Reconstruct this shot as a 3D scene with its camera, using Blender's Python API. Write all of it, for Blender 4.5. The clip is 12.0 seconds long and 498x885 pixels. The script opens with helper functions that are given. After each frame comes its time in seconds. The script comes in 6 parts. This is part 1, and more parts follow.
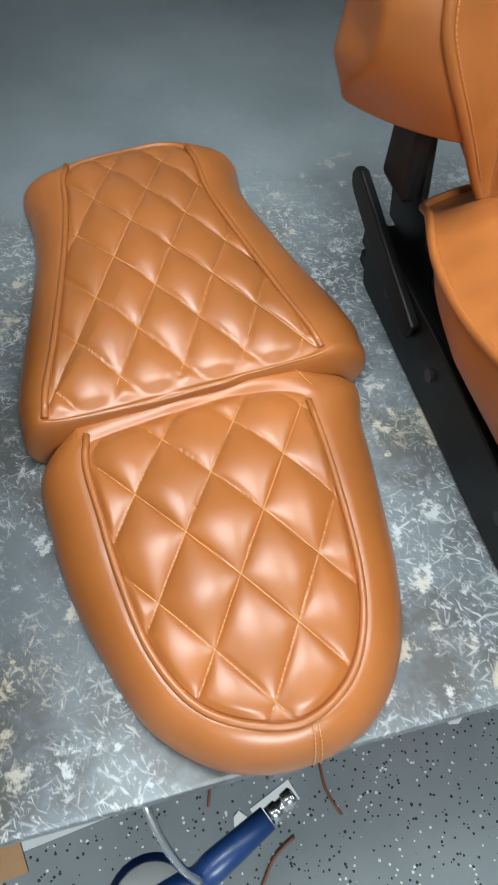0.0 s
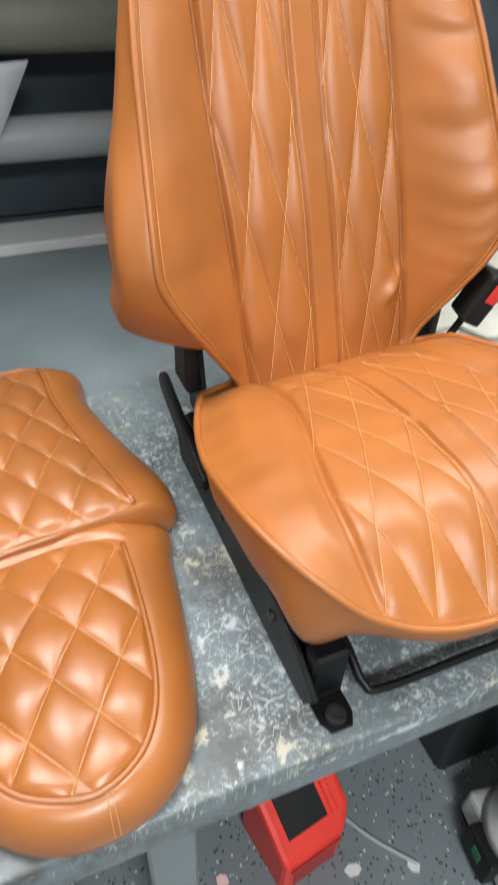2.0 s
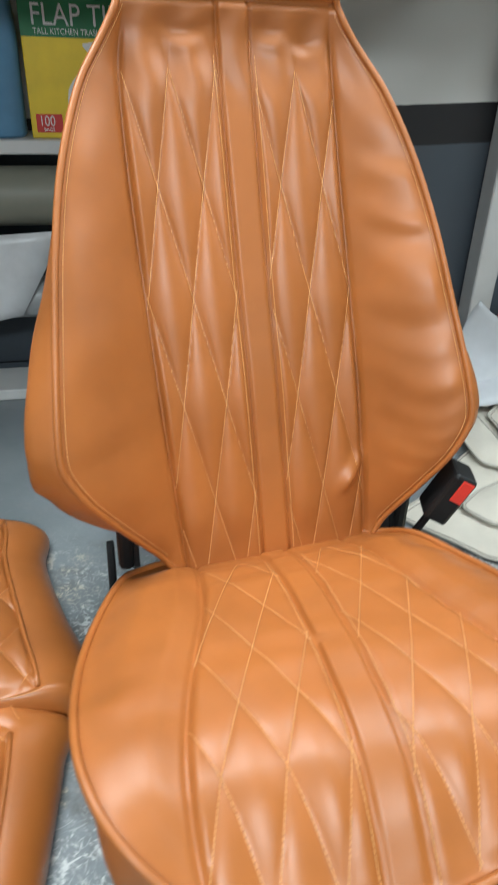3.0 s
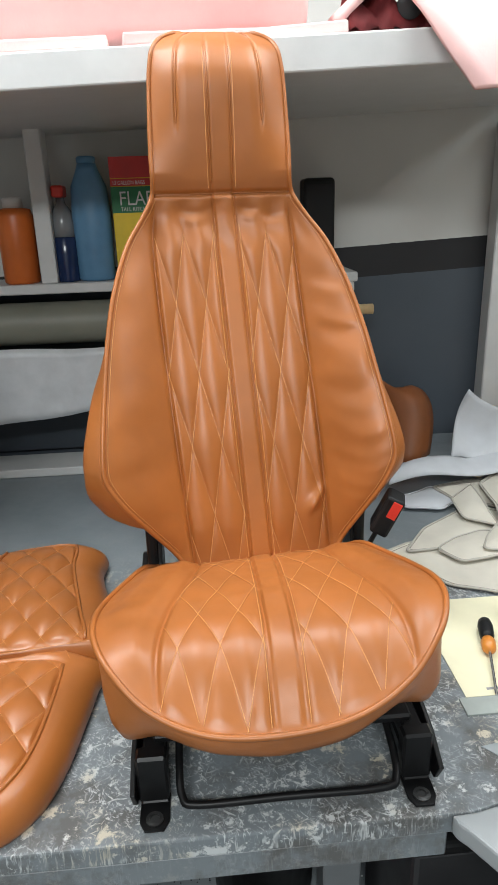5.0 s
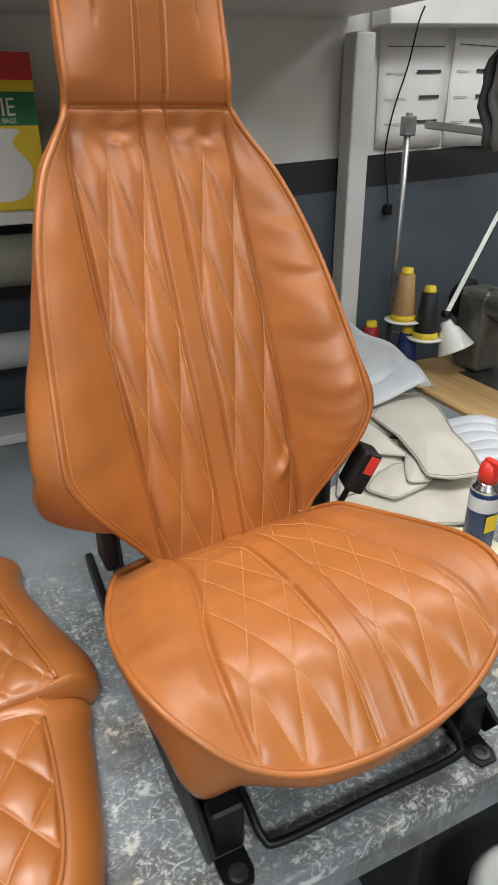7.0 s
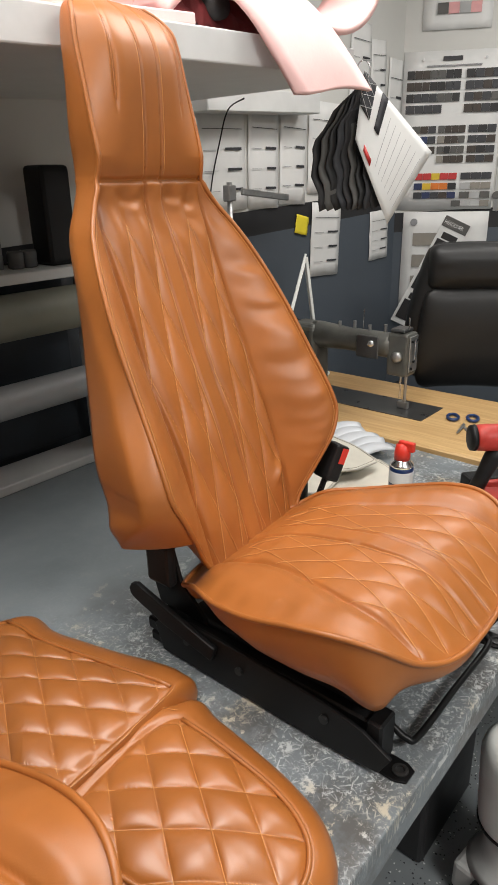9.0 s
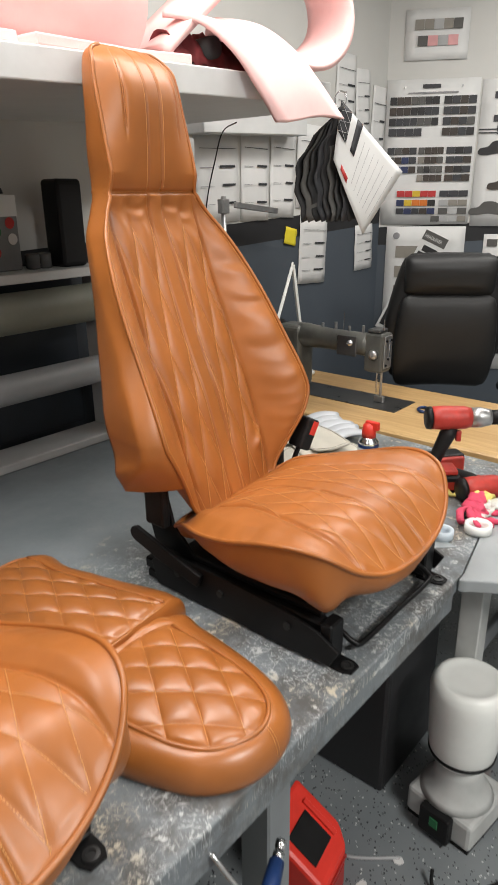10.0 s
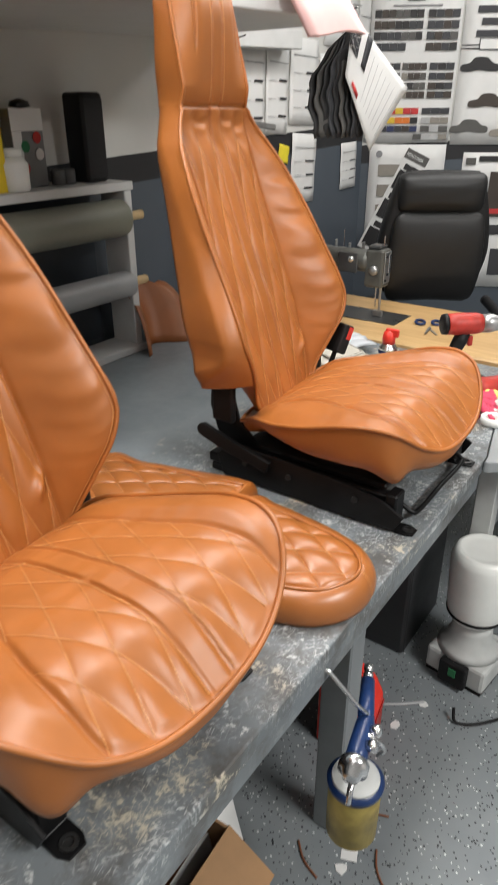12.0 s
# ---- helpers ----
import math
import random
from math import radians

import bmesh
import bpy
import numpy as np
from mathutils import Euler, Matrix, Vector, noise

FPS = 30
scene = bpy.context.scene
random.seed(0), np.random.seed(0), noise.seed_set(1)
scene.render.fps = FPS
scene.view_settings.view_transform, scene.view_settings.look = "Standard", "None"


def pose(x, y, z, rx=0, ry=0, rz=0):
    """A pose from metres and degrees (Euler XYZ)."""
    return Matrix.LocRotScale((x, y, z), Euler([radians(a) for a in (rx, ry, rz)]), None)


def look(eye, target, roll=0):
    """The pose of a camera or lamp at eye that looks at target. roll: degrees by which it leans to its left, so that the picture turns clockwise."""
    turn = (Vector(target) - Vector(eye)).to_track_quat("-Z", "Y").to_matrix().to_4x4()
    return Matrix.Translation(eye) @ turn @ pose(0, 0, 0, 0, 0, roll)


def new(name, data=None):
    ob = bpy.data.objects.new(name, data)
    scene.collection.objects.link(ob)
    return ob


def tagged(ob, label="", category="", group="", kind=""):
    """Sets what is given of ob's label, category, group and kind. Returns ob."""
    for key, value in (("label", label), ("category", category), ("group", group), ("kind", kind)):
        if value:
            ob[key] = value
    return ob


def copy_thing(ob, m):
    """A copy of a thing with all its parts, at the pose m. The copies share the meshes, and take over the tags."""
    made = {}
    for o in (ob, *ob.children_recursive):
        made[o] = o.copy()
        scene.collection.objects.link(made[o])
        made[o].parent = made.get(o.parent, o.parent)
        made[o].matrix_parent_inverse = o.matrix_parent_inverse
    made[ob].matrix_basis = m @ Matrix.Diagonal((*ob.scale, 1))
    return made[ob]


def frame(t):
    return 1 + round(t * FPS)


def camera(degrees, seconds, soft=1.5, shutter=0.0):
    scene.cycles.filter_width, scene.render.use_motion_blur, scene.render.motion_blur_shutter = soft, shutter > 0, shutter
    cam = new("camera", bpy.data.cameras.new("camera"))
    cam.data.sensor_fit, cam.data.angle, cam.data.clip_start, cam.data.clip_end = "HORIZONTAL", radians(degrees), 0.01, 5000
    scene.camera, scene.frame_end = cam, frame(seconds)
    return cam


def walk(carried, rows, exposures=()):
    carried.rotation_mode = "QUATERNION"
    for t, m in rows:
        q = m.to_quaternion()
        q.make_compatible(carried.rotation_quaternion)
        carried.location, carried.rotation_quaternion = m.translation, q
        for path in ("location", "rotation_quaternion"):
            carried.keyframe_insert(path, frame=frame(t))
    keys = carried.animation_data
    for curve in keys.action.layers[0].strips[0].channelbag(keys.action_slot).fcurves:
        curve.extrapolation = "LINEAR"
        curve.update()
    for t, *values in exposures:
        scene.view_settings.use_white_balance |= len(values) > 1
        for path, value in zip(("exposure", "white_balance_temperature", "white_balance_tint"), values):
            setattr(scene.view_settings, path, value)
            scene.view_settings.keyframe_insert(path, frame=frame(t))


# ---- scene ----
cam = camera(41.3, 12.0, 1.5, 0.4)
PATH = [
    (0, (-0.364, -0.08, 1.442), (-0.024, 0.913, -0.261), 5.3),
    (0.5, (-0.345, -0.152, 1.455), (0.02, 0.891, -0.212), 5.7),
    (1, (-0.316, -0.223, 1.472), (0.147, 0.876, -0.134), 5.9),
    (1.5, (-0.293, -0.268, 1.502), (0.296, 0.934, 0.017), 6.3),
    (2, (-0.261, -0.313, 1.558), (0.357, 1.08, 0.263), 2.8),
    (2.5, (-0.173, -0.292, 1.596), (0.355, 1.261, 0.452), -0.5),
    (3, (-0.015, -0.29, 1.613), (0.391, 1.388, 0.604), 1.9),
    (3.5, (0.048, -0.402, 1.632), (0.355, 1.377, 0.77), 1.2),
    (5.3, (0.127, -0.749, 1.65), (0.254, 1.129, 0.974), -2.0),
    (5.5, (0.135, -0.744, 1.65), (0.283, 1.113, 0.921), -2.1),
    (6, (0.086, -0.675, 1.653), (0.338, 1.147, 0.867), -1.9),
    (6.5, (-0.057, -0.53, 1.663), (0.512, 1.2, 0.836), -1.9),
    (7, (-0.195, -0.462, 1.663), (0.578, 1.152, 0.769), -0.3),
    (7.2, (-0.253, -0.464, 1.676), (0.56, 1.144, 0.808), 0.4),
    (8.8, (-0.693, -0.352, 1.67), (0.694, 0.877, 0.916), -1.8),
    (9, (-0.723, -0.33, 1.669), (0.69, 0.877, 0.929), -1.3),
    (9.5, (-0.807, -0.384, 1.671), (0.627, 0.805, 0.945), 0.3),
    (10, (-0.914, -0.538, 1.662), (0.515, 0.673, 0.962), -0.6),
    (10.5, (-0.994, -0.617, 1.648), (0.371, 0.637, 0.896), -1.7),
    (11, (-1.056, -0.588, 1.655), (0.369, 0.594, 0.898), -1.3),
    (11.5, (-1.142, -0.511, 1.658), (0.339, 0.592, 0.892), -2.4),
    (12, (-1.227, -0.438, 1.658), (0.23, 0.6, 0.764), -0.2),
]
walk(cam, [(t, look(eye, target, roll)) for t, eye, target, roll in PATH], [(0, 0.11, 5700, 0), (0.5, 0.17, 6080, 2), (1.5, 0.29, 6000, 3), (2.5, 0.19, 6000, 3), (3.1, 0.01, 5700, 0), (3.6, -0.05, 5250, -3), (5.3, -0.09, 6200, 7), (7.2, -0.16, 6300, 8), (9, -0.2, 6600, 10), (10.5, -0.03, 6600, 10), (12, 0.05, 6500, 10)])

# ---- light ----
world = bpy.data.worlds.new("world")
world.use_nodes = True
scene.world = world
world.node_tree.nodes["Background"].inputs[0].default_value = (0.9, 0.95, 1.0, 1)
world.node_tree.nodes["Background"].inputs[1].default_value = 0.035


def area_lamp(name, place, target, sx, sy, power, colour):
    data = bpy.data.lights.new(name, "AREA")
    data.shape, data.size, data.size_y, data.energy, data.color = "RECTANGLE", sx, sy, power, colour
    ob = new(name, data)
    ob.matrix_world = look(place, target)
    return ob


COOL = (1.0, 0.985, 0.95)
# Unseen overhead sources, placed to suit the shelf's shadow and the leather's highlights
area_lamp("ceiling_panel_lamp", (-0.5, 0.5, 2.9), (-0.5, 0.5, 0), 1.25, 0.6, 40, COOL)
area_lamp("ceiling_panel_lamp", (1.15, 0.45, 2.9), (1.15, 0.45, 0), 1.25, 0.6, 30, COOL)
area_lamp("ceiling_panel_lamp", (-0.3, -2.2, 2.9), (-0.3, -2.2, 0), 1.25, 0.6, 104, COOL)
# Fill light added to lift the wall under the shelf's left end
area_lamp("ceiling_panel_lamp", (-2.2, -0.4, 2.9), (-2.2, -0.4, 0), 1.25, 0.6, 11, COOL)
# Fill light added over the sewing corner to brighten its walls
area_lamp("ceiling_panel_lamp", (2.6, 0.0, 2.9), (2.6, 0.0, 0), 0.6, 1.25, 24, COOL)

# ---- materials ----


def material(name, colour, rough=0.5, metal=0.0):
    mat = bpy.data.materials.new(name)
    mat.use_nodes = True
    b = mat.node_tree.nodes["Principled BSDF"]
    b.inputs["Base Color"].default_value = (*colour, 1)
    b.inputs["Roughness"].default_value = rough
    b.inputs["Metallic"].default_value = metal
    return mat


def node(mat, kind, **settings):
    n = mat.node_tree.nodes.new(kind)
    for key, value in settings.items():
        if key in ("operation", "blend_type", "data_type", "feature", "noise_dimensions", "interpolation_type", "distance"):
            if key == "operation":
                n.operation = value
            elif key == "blend_type":
                n.blend_type = value
            elif key == "data_type":
                n.data_type = value
            elif key == "feature":
                n.feature = value
        else:
            n.inputs[key].default_value = value
    return n


def wire(mat, a, b):
    mat.node_tree.links.new(a, b)


def coords(mat, sx=1, sy=1, sz=1, rz=0.0):
    t = node(mat, "ShaderNodeTexCoord")
    turn = node(mat, "ShaderNodeMapping")
    turn.inputs["Rotation"].default_value = (0, 0, rz)
    wire(mat, t.outputs["Object"], turn.inputs["Vector"])
    m = node(mat, "ShaderNodeMapping")
    m.inputs["Scale"].default_value = (sx, sy, sz)
    wire(mat, turn.outputs["Vector"], m.inputs["Vector"])
    return m.outputs["Vector"]


def ramp(mat, source, stops):
    r = node(mat, "ShaderNodeValToRGB")
    els = r.color_ramp.elements
    while len(els) < len(stops):
        els.new(0.5)
    for e, (p, c) in zip(els, stops):
        e.position = p
        e.color = (c, c, c, 1) if isinstance(c, (int, float)) else (*c, 1)
    wire(mat, source, r.inputs["Fac"])
    return r.outputs["Color"]


def noise_tex(mat, scale, detail=4, rough=0.55, vec=None, distort=0.0):
    n = node(mat, "ShaderNodeTexNoise")
    n.inputs["Scale"].default_value, n.inputs["Detail"].default_value = scale, detail
    n.inputs["Roughness"].default_value, n.inputs["Distortion"].default_value = rough, distort
    wire(mat, vec if vec is not None else coords(mat), n.inputs["Vector"])
    return n.outputs["Fac"]


def voronoi(mat, scale, feature="F1", vec=None):
    n = node(mat, "ShaderNodeTexVoronoi", feature=feature)
    n.inputs["Scale"].default_value = scale
    wire(mat, vec if vec is not None else coords(mat), n.inputs["Vector"])
    return n


def mix(mat, fac, a, b, blend="MIX"):
    n = node(mat, "ShaderNodeMix", data_type="RGBA", blend_type=blend)
    for socket, value in ((n.inputs[0], fac), (n.inputs[6], a), (n.inputs[7], b)):
        if isinstance(value, bpy.types.NodeSocket):
            wire(mat, value, socket)
        elif isinstance(value, (int, float)):
            socket.default_value = value if socket == n.inputs[0] else (value, value, value, 1)
        else:
            socket.default_value = (*value, 1)
    return n.outputs[2]


def calc(mat, op, a, b=0.0):
    n = node(mat, "ShaderNodeMath", operation=op)
    for socket, value in ((n.inputs[0], a), (n.inputs[1], b)):
        if isinstance(value, bpy.types.NodeSocket):
            wire(mat, value, socket)
        else:
            socket.default_value = value
    return n.outputs[0]


def finish(mat, colour=None, rough=None, height=None, bump=0.2, depth=0.002):
    b = mat.node_tree.nodes["Principled BSDF"]
    if colour is not None:
        wire(mat, colour, b.inputs["Base Color"])
    if rough is not None:
        wire(mat, rough, b.inputs["Roughness"])
    if height is not None:
        n = node(mat, "ShaderNodeBump")
        n.inputs["Strength"].default_value, n.inputs["Distance"].default_value = bump, depth
        wire(mat, height, n.inputs["Height"])
        wire(mat, n.outputs["Normal"], b.inputs["Normal"])
    return mat


def plain(name, colour, rough=0.5, metal=0.0, vary=0.12, scale=12.0, bump=0.1):
    """A surface with a little mottling and grain."""
    mat = material(name, colour, rough, metal)
    big, fine = noise_tex(mat, scale, 5), noise_tex(mat, scale * 18, 3)
    dark = tuple(c * (1 - vary) for c in colour)
    light = tuple(min(1, c * (1 + vary)) for c in colour)
    col = mix(mat, ramp(mat, big, [(0.3, 0.0), (0.7, 1.0)]), dark, light)
    r = calc(mat, "ADD", calc(mat, "MULTIPLY", big, 0.2), rough - 0.1)
    return finish(mat, col, r, fine, bump, 0.001)


def leather_material(name, colour, rough=0.4, grain=1.0, coat=0.14, sheen=0.36):
    mat = material(name, colour, rough)
    big = noise_tex(mat, 7, 4)
    cells = voronoi(mat, 620)
    fine = noise_tex(mat, 1500, 2)
    dark = tuple(c * 0.86 for c in colour)
    light = tuple(min(1, c * 1.1) for c in colour)
    col = mix(mat, ramp(mat, big, [(0.3, 0.0), (0.7, 1.0)]), dark, light)
    r = calc(mat, "ADD", calc(mat, "MULTIPLY", noise_tex(mat, 45, 5), 0.16), rough - 0.08)
    h = calc(mat, "ADD", calc(mat, "MULTIPLY", cells.outputs["Distance"], 1.0), calc(mat, "MULTIPLY", fine, 0.5))
    b = mat.node_tree.nodes["Principled BSDF"]
    b.inputs["IOR"].default_value = 1.5
    b.inputs["Coat Weight"].default_value, b.inputs["Coat Roughness"].default_value = coat, sheen
    return finish(mat, col, r, h, 0.12 * grain, 0.0006)


TAN = leather_material("tan_leather", (0.36, 0.118, 0.024), 0.42)
PAD_TAN = leather_material("glossy_tan_leather", (0.36, 0.118, 0.024), 0.4, 1.0, 0.5, 0.3)
TAN_THREAD = plain("tan_thread", (0.7, 0.36, 0.13), 0.6)
BLACK_METAL = plain("black_painted_steel", (0.006, 0.006, 0.0065), 0.42, 0.0, 0.3, 30)
BLACK_PLASTIC = plain("black_plastic", (0.009, 0.009, 0.0095), 0.46, 0.0, 0.25, 30)
for dim in (BLACK_METAL, BLACK_PLASTIC):
    dim.node_tree.nodes["Principled BSDF"].inputs["Specular IOR Level"].default_value = 0.25
BLACK_LEATHER = leather_material("black_leather", (0.007, 0.007, 0.0075), 0.56, 0.2)
RED_PLASTIC = plain("red_plastic", (0.62, 0.035, 0.02), 0.4)
WHITE_PAINT = plain("white_paint", (0.57, 0.575, 0.57), 0.45, 0, 0.06, 9)
CHROME = plain("bright_steel", (0.75, 0.75, 0.76), 0.22, 1.0, 0.08, 40)
STEEL = plain("dull_steel", (0.42, 0.42, 0.42), 0.38, 0.9, 0.15, 30)
GREY_WOOD = plain("grey_painted_wood", (0.2, 0.215, 0.225), 0.5, 0, 0.12, 8)


def bench_material(name, amount):
    """Grey paint with scratches and scuffs down to bright metal in the working zone near the edge."""
    mat = material(name, (0.2, 0.215, 0.225), 0.4)
    pos = node(mat, "ShaderNodeTexCoord")
    sep = node(mat, "ShaderNodeSeparateXYZ")
    wire(mat, pos.outputs["Object"], sep.inputs[0])
    wobble = noise_tex(mat, 5, 4)
    y = calc(mat, "ADD", sep.outputs["Y"], calc(mat, "MULTIPLY", wobble, 0.22))
    zone = ramp(mat, calc(mat, "DIVIDE", y, 1.2), [(0.0, 1.0), (0.6, 0.85), (0.75, 0.06), (1.0, 0.0)])
    scratch = None
    for k, (rz, sx, sy) in enumerate(((0.35, 560, 26), (-0.75, 520, 30), (1.25, 600, 24), (2.1, 480, 28), (2.75, 620, 34))):
        f = noise_tex(mat, 1.0, 2, 0.5, coords(mat, sx * 0.34, sy * 1.7, 20, rz), 0.9)
        line = ramp(mat, f, [(0.62, 0.0), (0.7, 0.9)])
        scratch = line if scratch is None else mix(mat, 1.0, scratch, line, "LIGHTEN")
    patches = ramp(mat, noise_tex(mat, 7, 7, 0.66), [(0.42, 0.0), (0.56, 1.0)])
    flecks = ramp(mat, noise_tex(mat, 85, 5, 0.7), [(0.57, 0.0), (0.63, 1.0)])
    blobs = ramp(mat, noise_tex(mat, 24, 7, 0.72), [(0.57, 0.0), (0.615, 1.0)])
    bare = mix(mat, 1.0, mix(mat, 1.0, scratch, flecks, "LIGHTEN"), patches, "MULTIPLY")
    bare = mix(mat, 1.0, bare, blobs, "LIGHTEN")
    bare = calc(mat, "MULTIPLY", mix(mat, 1.0, bare, zone, "MULTIPLY"), amount)
    stains = ramp(mat, noise_tex(mat, 9, 9, 0.68), [(0.46, 0.0), (0.6, 1.0)])
    stains = mix(mat, 1.0, stains, zone, "MULTIPLY")
    base = mix(mat, ramp(mat, noise_tex(mat, 4, 6), [(0.3, 0.0), (0.7, 1.0)]), (0.145, 0.165, 0.178), (0.205, 0.228, 0.243))
    col = mix(mat, calc(mat, "MULTIPLY", stains, 0.8), base, (0.085, 0.078, 0.07))
    chalk = mix(mat, ramp(mat, noise_tex(mat, 6, 3), [(0.52, 0.0), (0.6, 1.0)]), (0.62, 0.64, 0.64), (0.6, 0.54, 0.42))
    col = mix(mat, calc(mat, "MULTIPLY", bare, 0.85), col, chalk)
    rough = calc(mat, "ADD", calc(mat, "MULTIPLY", noise_tex(mat, 25, 5), 0.3), 0.24)
    h = calc(mat, "ADD", calc(mat, "MULTIPLY", bare, -0.6), calc(mat, "MULTIPLY", noise_tex(mat, 300, 3), 0.25))
    return finish(mat, col, rough, h, 0.35, 0.001)


def floor_material():
    """Grey epoxy with black and white flakes."""
    mat = material("flaked_epoxy_floor", (0.2, 0.22, 0.23), 0.4)
    cells = voronoi(mat, 185, "F1", None)
    hue = node(mat, "ShaderNodeSeparateColor")
    wire(mat, cells.outputs["Color"], hue.inputs[0])
    size = calc(mat, "LESS_THAN", cells.outputs["Distance"], calc(mat, "ADD", calc(mat, "MULTIPLY", hue.outputs[2], 0.5), 0.05))
    black = calc(mat, "MULTIPLY", size, calc(mat, "LESS_THAN", hue.outputs[0], 0.19))
    white = calc(mat, "MULTIPLY", size, calc(mat, "GREATER_THAN", hue.outputs[0], 0.92))
    base = mix(mat, ramp(mat, noise_tex(mat, 3, 6), [(0.3, 0.0), (0.7, 1.0)]), (0.165, 0.185, 0.198), (0.225, 0.245, 0.255))
    col = mix(mat, black, base, (0.015, 0.016, 0.02))
    col = mix(mat, white, col, (0.6, 0.62, 0.62))
    rust = ramp(mat, noise_tex(mat, 2.2, 6, 0.6), [(0.66, 0.0), (0.72, 1.0)])
    col = mix(mat, calc(mat, "MULTIPLY", rust, 0.5), col, (0.3, 0.13, 0.07))
    rough = calc(mat, "ADD", calc(mat, "MULTIPLY", noise_tex(mat, 12, 5), 0.3), 0.22)
    return finish(mat, col, rough, noise_tex(mat, 180, 3), 0.12, 0.001)


def wood_material():
    mat = material("pale_wood_laminate", (0.55, 0.36, 0.17), 0.4)
    grain = noise_tex(mat, 1.0, 5, 0.6, coords(mat, 90, 5, 30), 0.6)
    planks = noise_tex(mat, 1.0, 2, 0.5, coords(mat, 16, 0.7, 1))
    col = mix(mat, ramp(mat, grain, [(0.3, 0.0), (0.7, 1.0)]), (0.44, 0.27, 0.11), (0.62, 0.42, 0.2))
    col = mix(mat, ramp(mat, planks, [(0.4, 0.0), (0.6, 0.35)]), col, (0.36, 0.2, 0.08))
    return finish(mat, col, None, grain, 0.06, 0.001)


def wall_material(tilt=0.0):
    """White above, a black stripe, blue-grey below: painted on one wall."""
    mat = material("painted_wall", (0.7, 0.7, 0.68), 0.6)
    pos = node(mat, "ShaderNodeTexCoord")
    sep = node(mat, "ShaderNodeSeparateXYZ")
    wire(mat, pos.outputs["Object"], sep.inputs[0])
    z = calc(mat, "SUBTRACT", sep.outputs["Z"], calc(mat, "MULTIPLY", sep.outputs["X"], tilt))
    z = calc(mat, "ADD", z, calc(mat, "MULTIPLY", noise_tex(mat, 30, 3), 0.004))
    white = mix(mat, noise_tex(mat, 3, 5), (0.53, 0.525, 0.5), (0.62, 0.615, 0.59))
    blue = mix(mat, noise_tex(mat, 4, 5), (0.058, 0.072, 0.09), (0.075, 0.09, 0.11))
    col = mix(mat, calc(mat, "GREATER_THAN", z, 1.472), (0.014, 0.014, 0.016), white)
    col = mix(mat, calc(mat, "LESS_THAN", z, 1.366), col, blue)
    return finish(mat, col, None, noise_tex(mat, 140, 4), 0.12, 0.001)


BENCH = bench_material("worn_grey_bench_paint", 1.0)
APRON = bench_material("scuffed_grey_board_paint", 0.16)
FLOOR = floor_material()
WOOD = wood_material()
WALL = wall_material(0.045)
WALL_PLAIN = plain("white_wall_paint", (0.54, 0.54, 0.525), 0.6, 0, 0.05, 3)
CEILING = plain("white_ceiling_paint", (0.7, 0.7, 0.69), 0.8, 0, 0.04, 3)
PAPER = plain("white_paper", (0.68, 0.68, 0.67), 0.6, 0, 0.04, 10)
INK = plain("black_ink", (0.03, 0.03, 0.035), 0.6, 0, 0.2, 20)
GREY_INK = plain("grey_ink", (0.25, 0.25, 0.26), 0.6, 0, 0.2, 20)

# ---- building helpers ----


def part(name, bm, mat, parent=None, label="", smooth=False):
    me = bpy.data.meshes.new(name)
    bm.normal_update()
    bm.to_mesh(me)
    bm.free()
    if smooth:
        me.polygons.foreach_set("use_smooth", [True] * len(me.polygons))
    me.materials.append(mat)
    ob = new(name, me)
    ob.parent = parent
    return tagged(ob, label)


def thing(name, label, category, place=(0, 0, 0), rz=0.0, group="", kind=""):
    ob = new(name)
    ob.empty_display_size = 0.05
    ob.matrix_world = pose(*place, 0, 0, rz)
    return tagged(ob, label, category, group, kind)


def box(x0, y0, z0, x1, y1, z1, bevel=0.0, bm=None, m=None, seg=1):
    bm = bm or bmesh.new()
    made = bmesh.ops.create_cube(bm, size=1.0)["verts"]
    bmesh.ops.scale(bm, verts=made, vec=(abs(x1 - x0), abs(y1 - y0), abs(z1 - z0)))
    bmesh.ops.translate(bm, verts=made, vec=((x0 + x1) / 2, (y0 + y1) / 2, (z0 + z1) / 2))
    if bevel:
        edges = list({e for v in made for e in v.link_edges})
        made = bmesh.ops.bevel(bm, geom=edges, offset=bevel, segments=seg, affect="EDGES", profile=0.5)["verts"]
    if m is not None:
        bmesh.ops.transform(bm, matrix=m, verts=[v for v in made if v.is_valid])
    return bm


def prism(outline, z0, z1, bevel=0.0, bm=None, m=None):
    """An upright block over a plan outline."""
    bm = bm or bmesh.new()
    f = bm.faces.new([bm.verts.new((x, y, z0)) for x, y in outline])
    up = bmesh.ops.extrude_face_region(bm, geom=[f])["geom"]
    top = [v for v in up if isinstance(v, bmesh.types.BMVert)]
    bmesh.ops.translate(bm, verts=top, vec=(0, 0, z1 - z0))
    verts = set(top) | set(f.verts)
    bmesh.ops.recalc_face_normals(bm, faces=list({g for v in verts for g in v.link_faces}))
    if bevel:
        edges = list({e for v in verts for e in v.link_edges})
        verts = bmesh.ops.bevel(bm, geom=edges, offset=bevel, segments=2, affect="EDGES", profile=0.5)["verts"]
    if m is not None:
        bmesh.ops.transform(bm, matrix=m, verts=[v for v in verts if v.is_valid])
    return bm


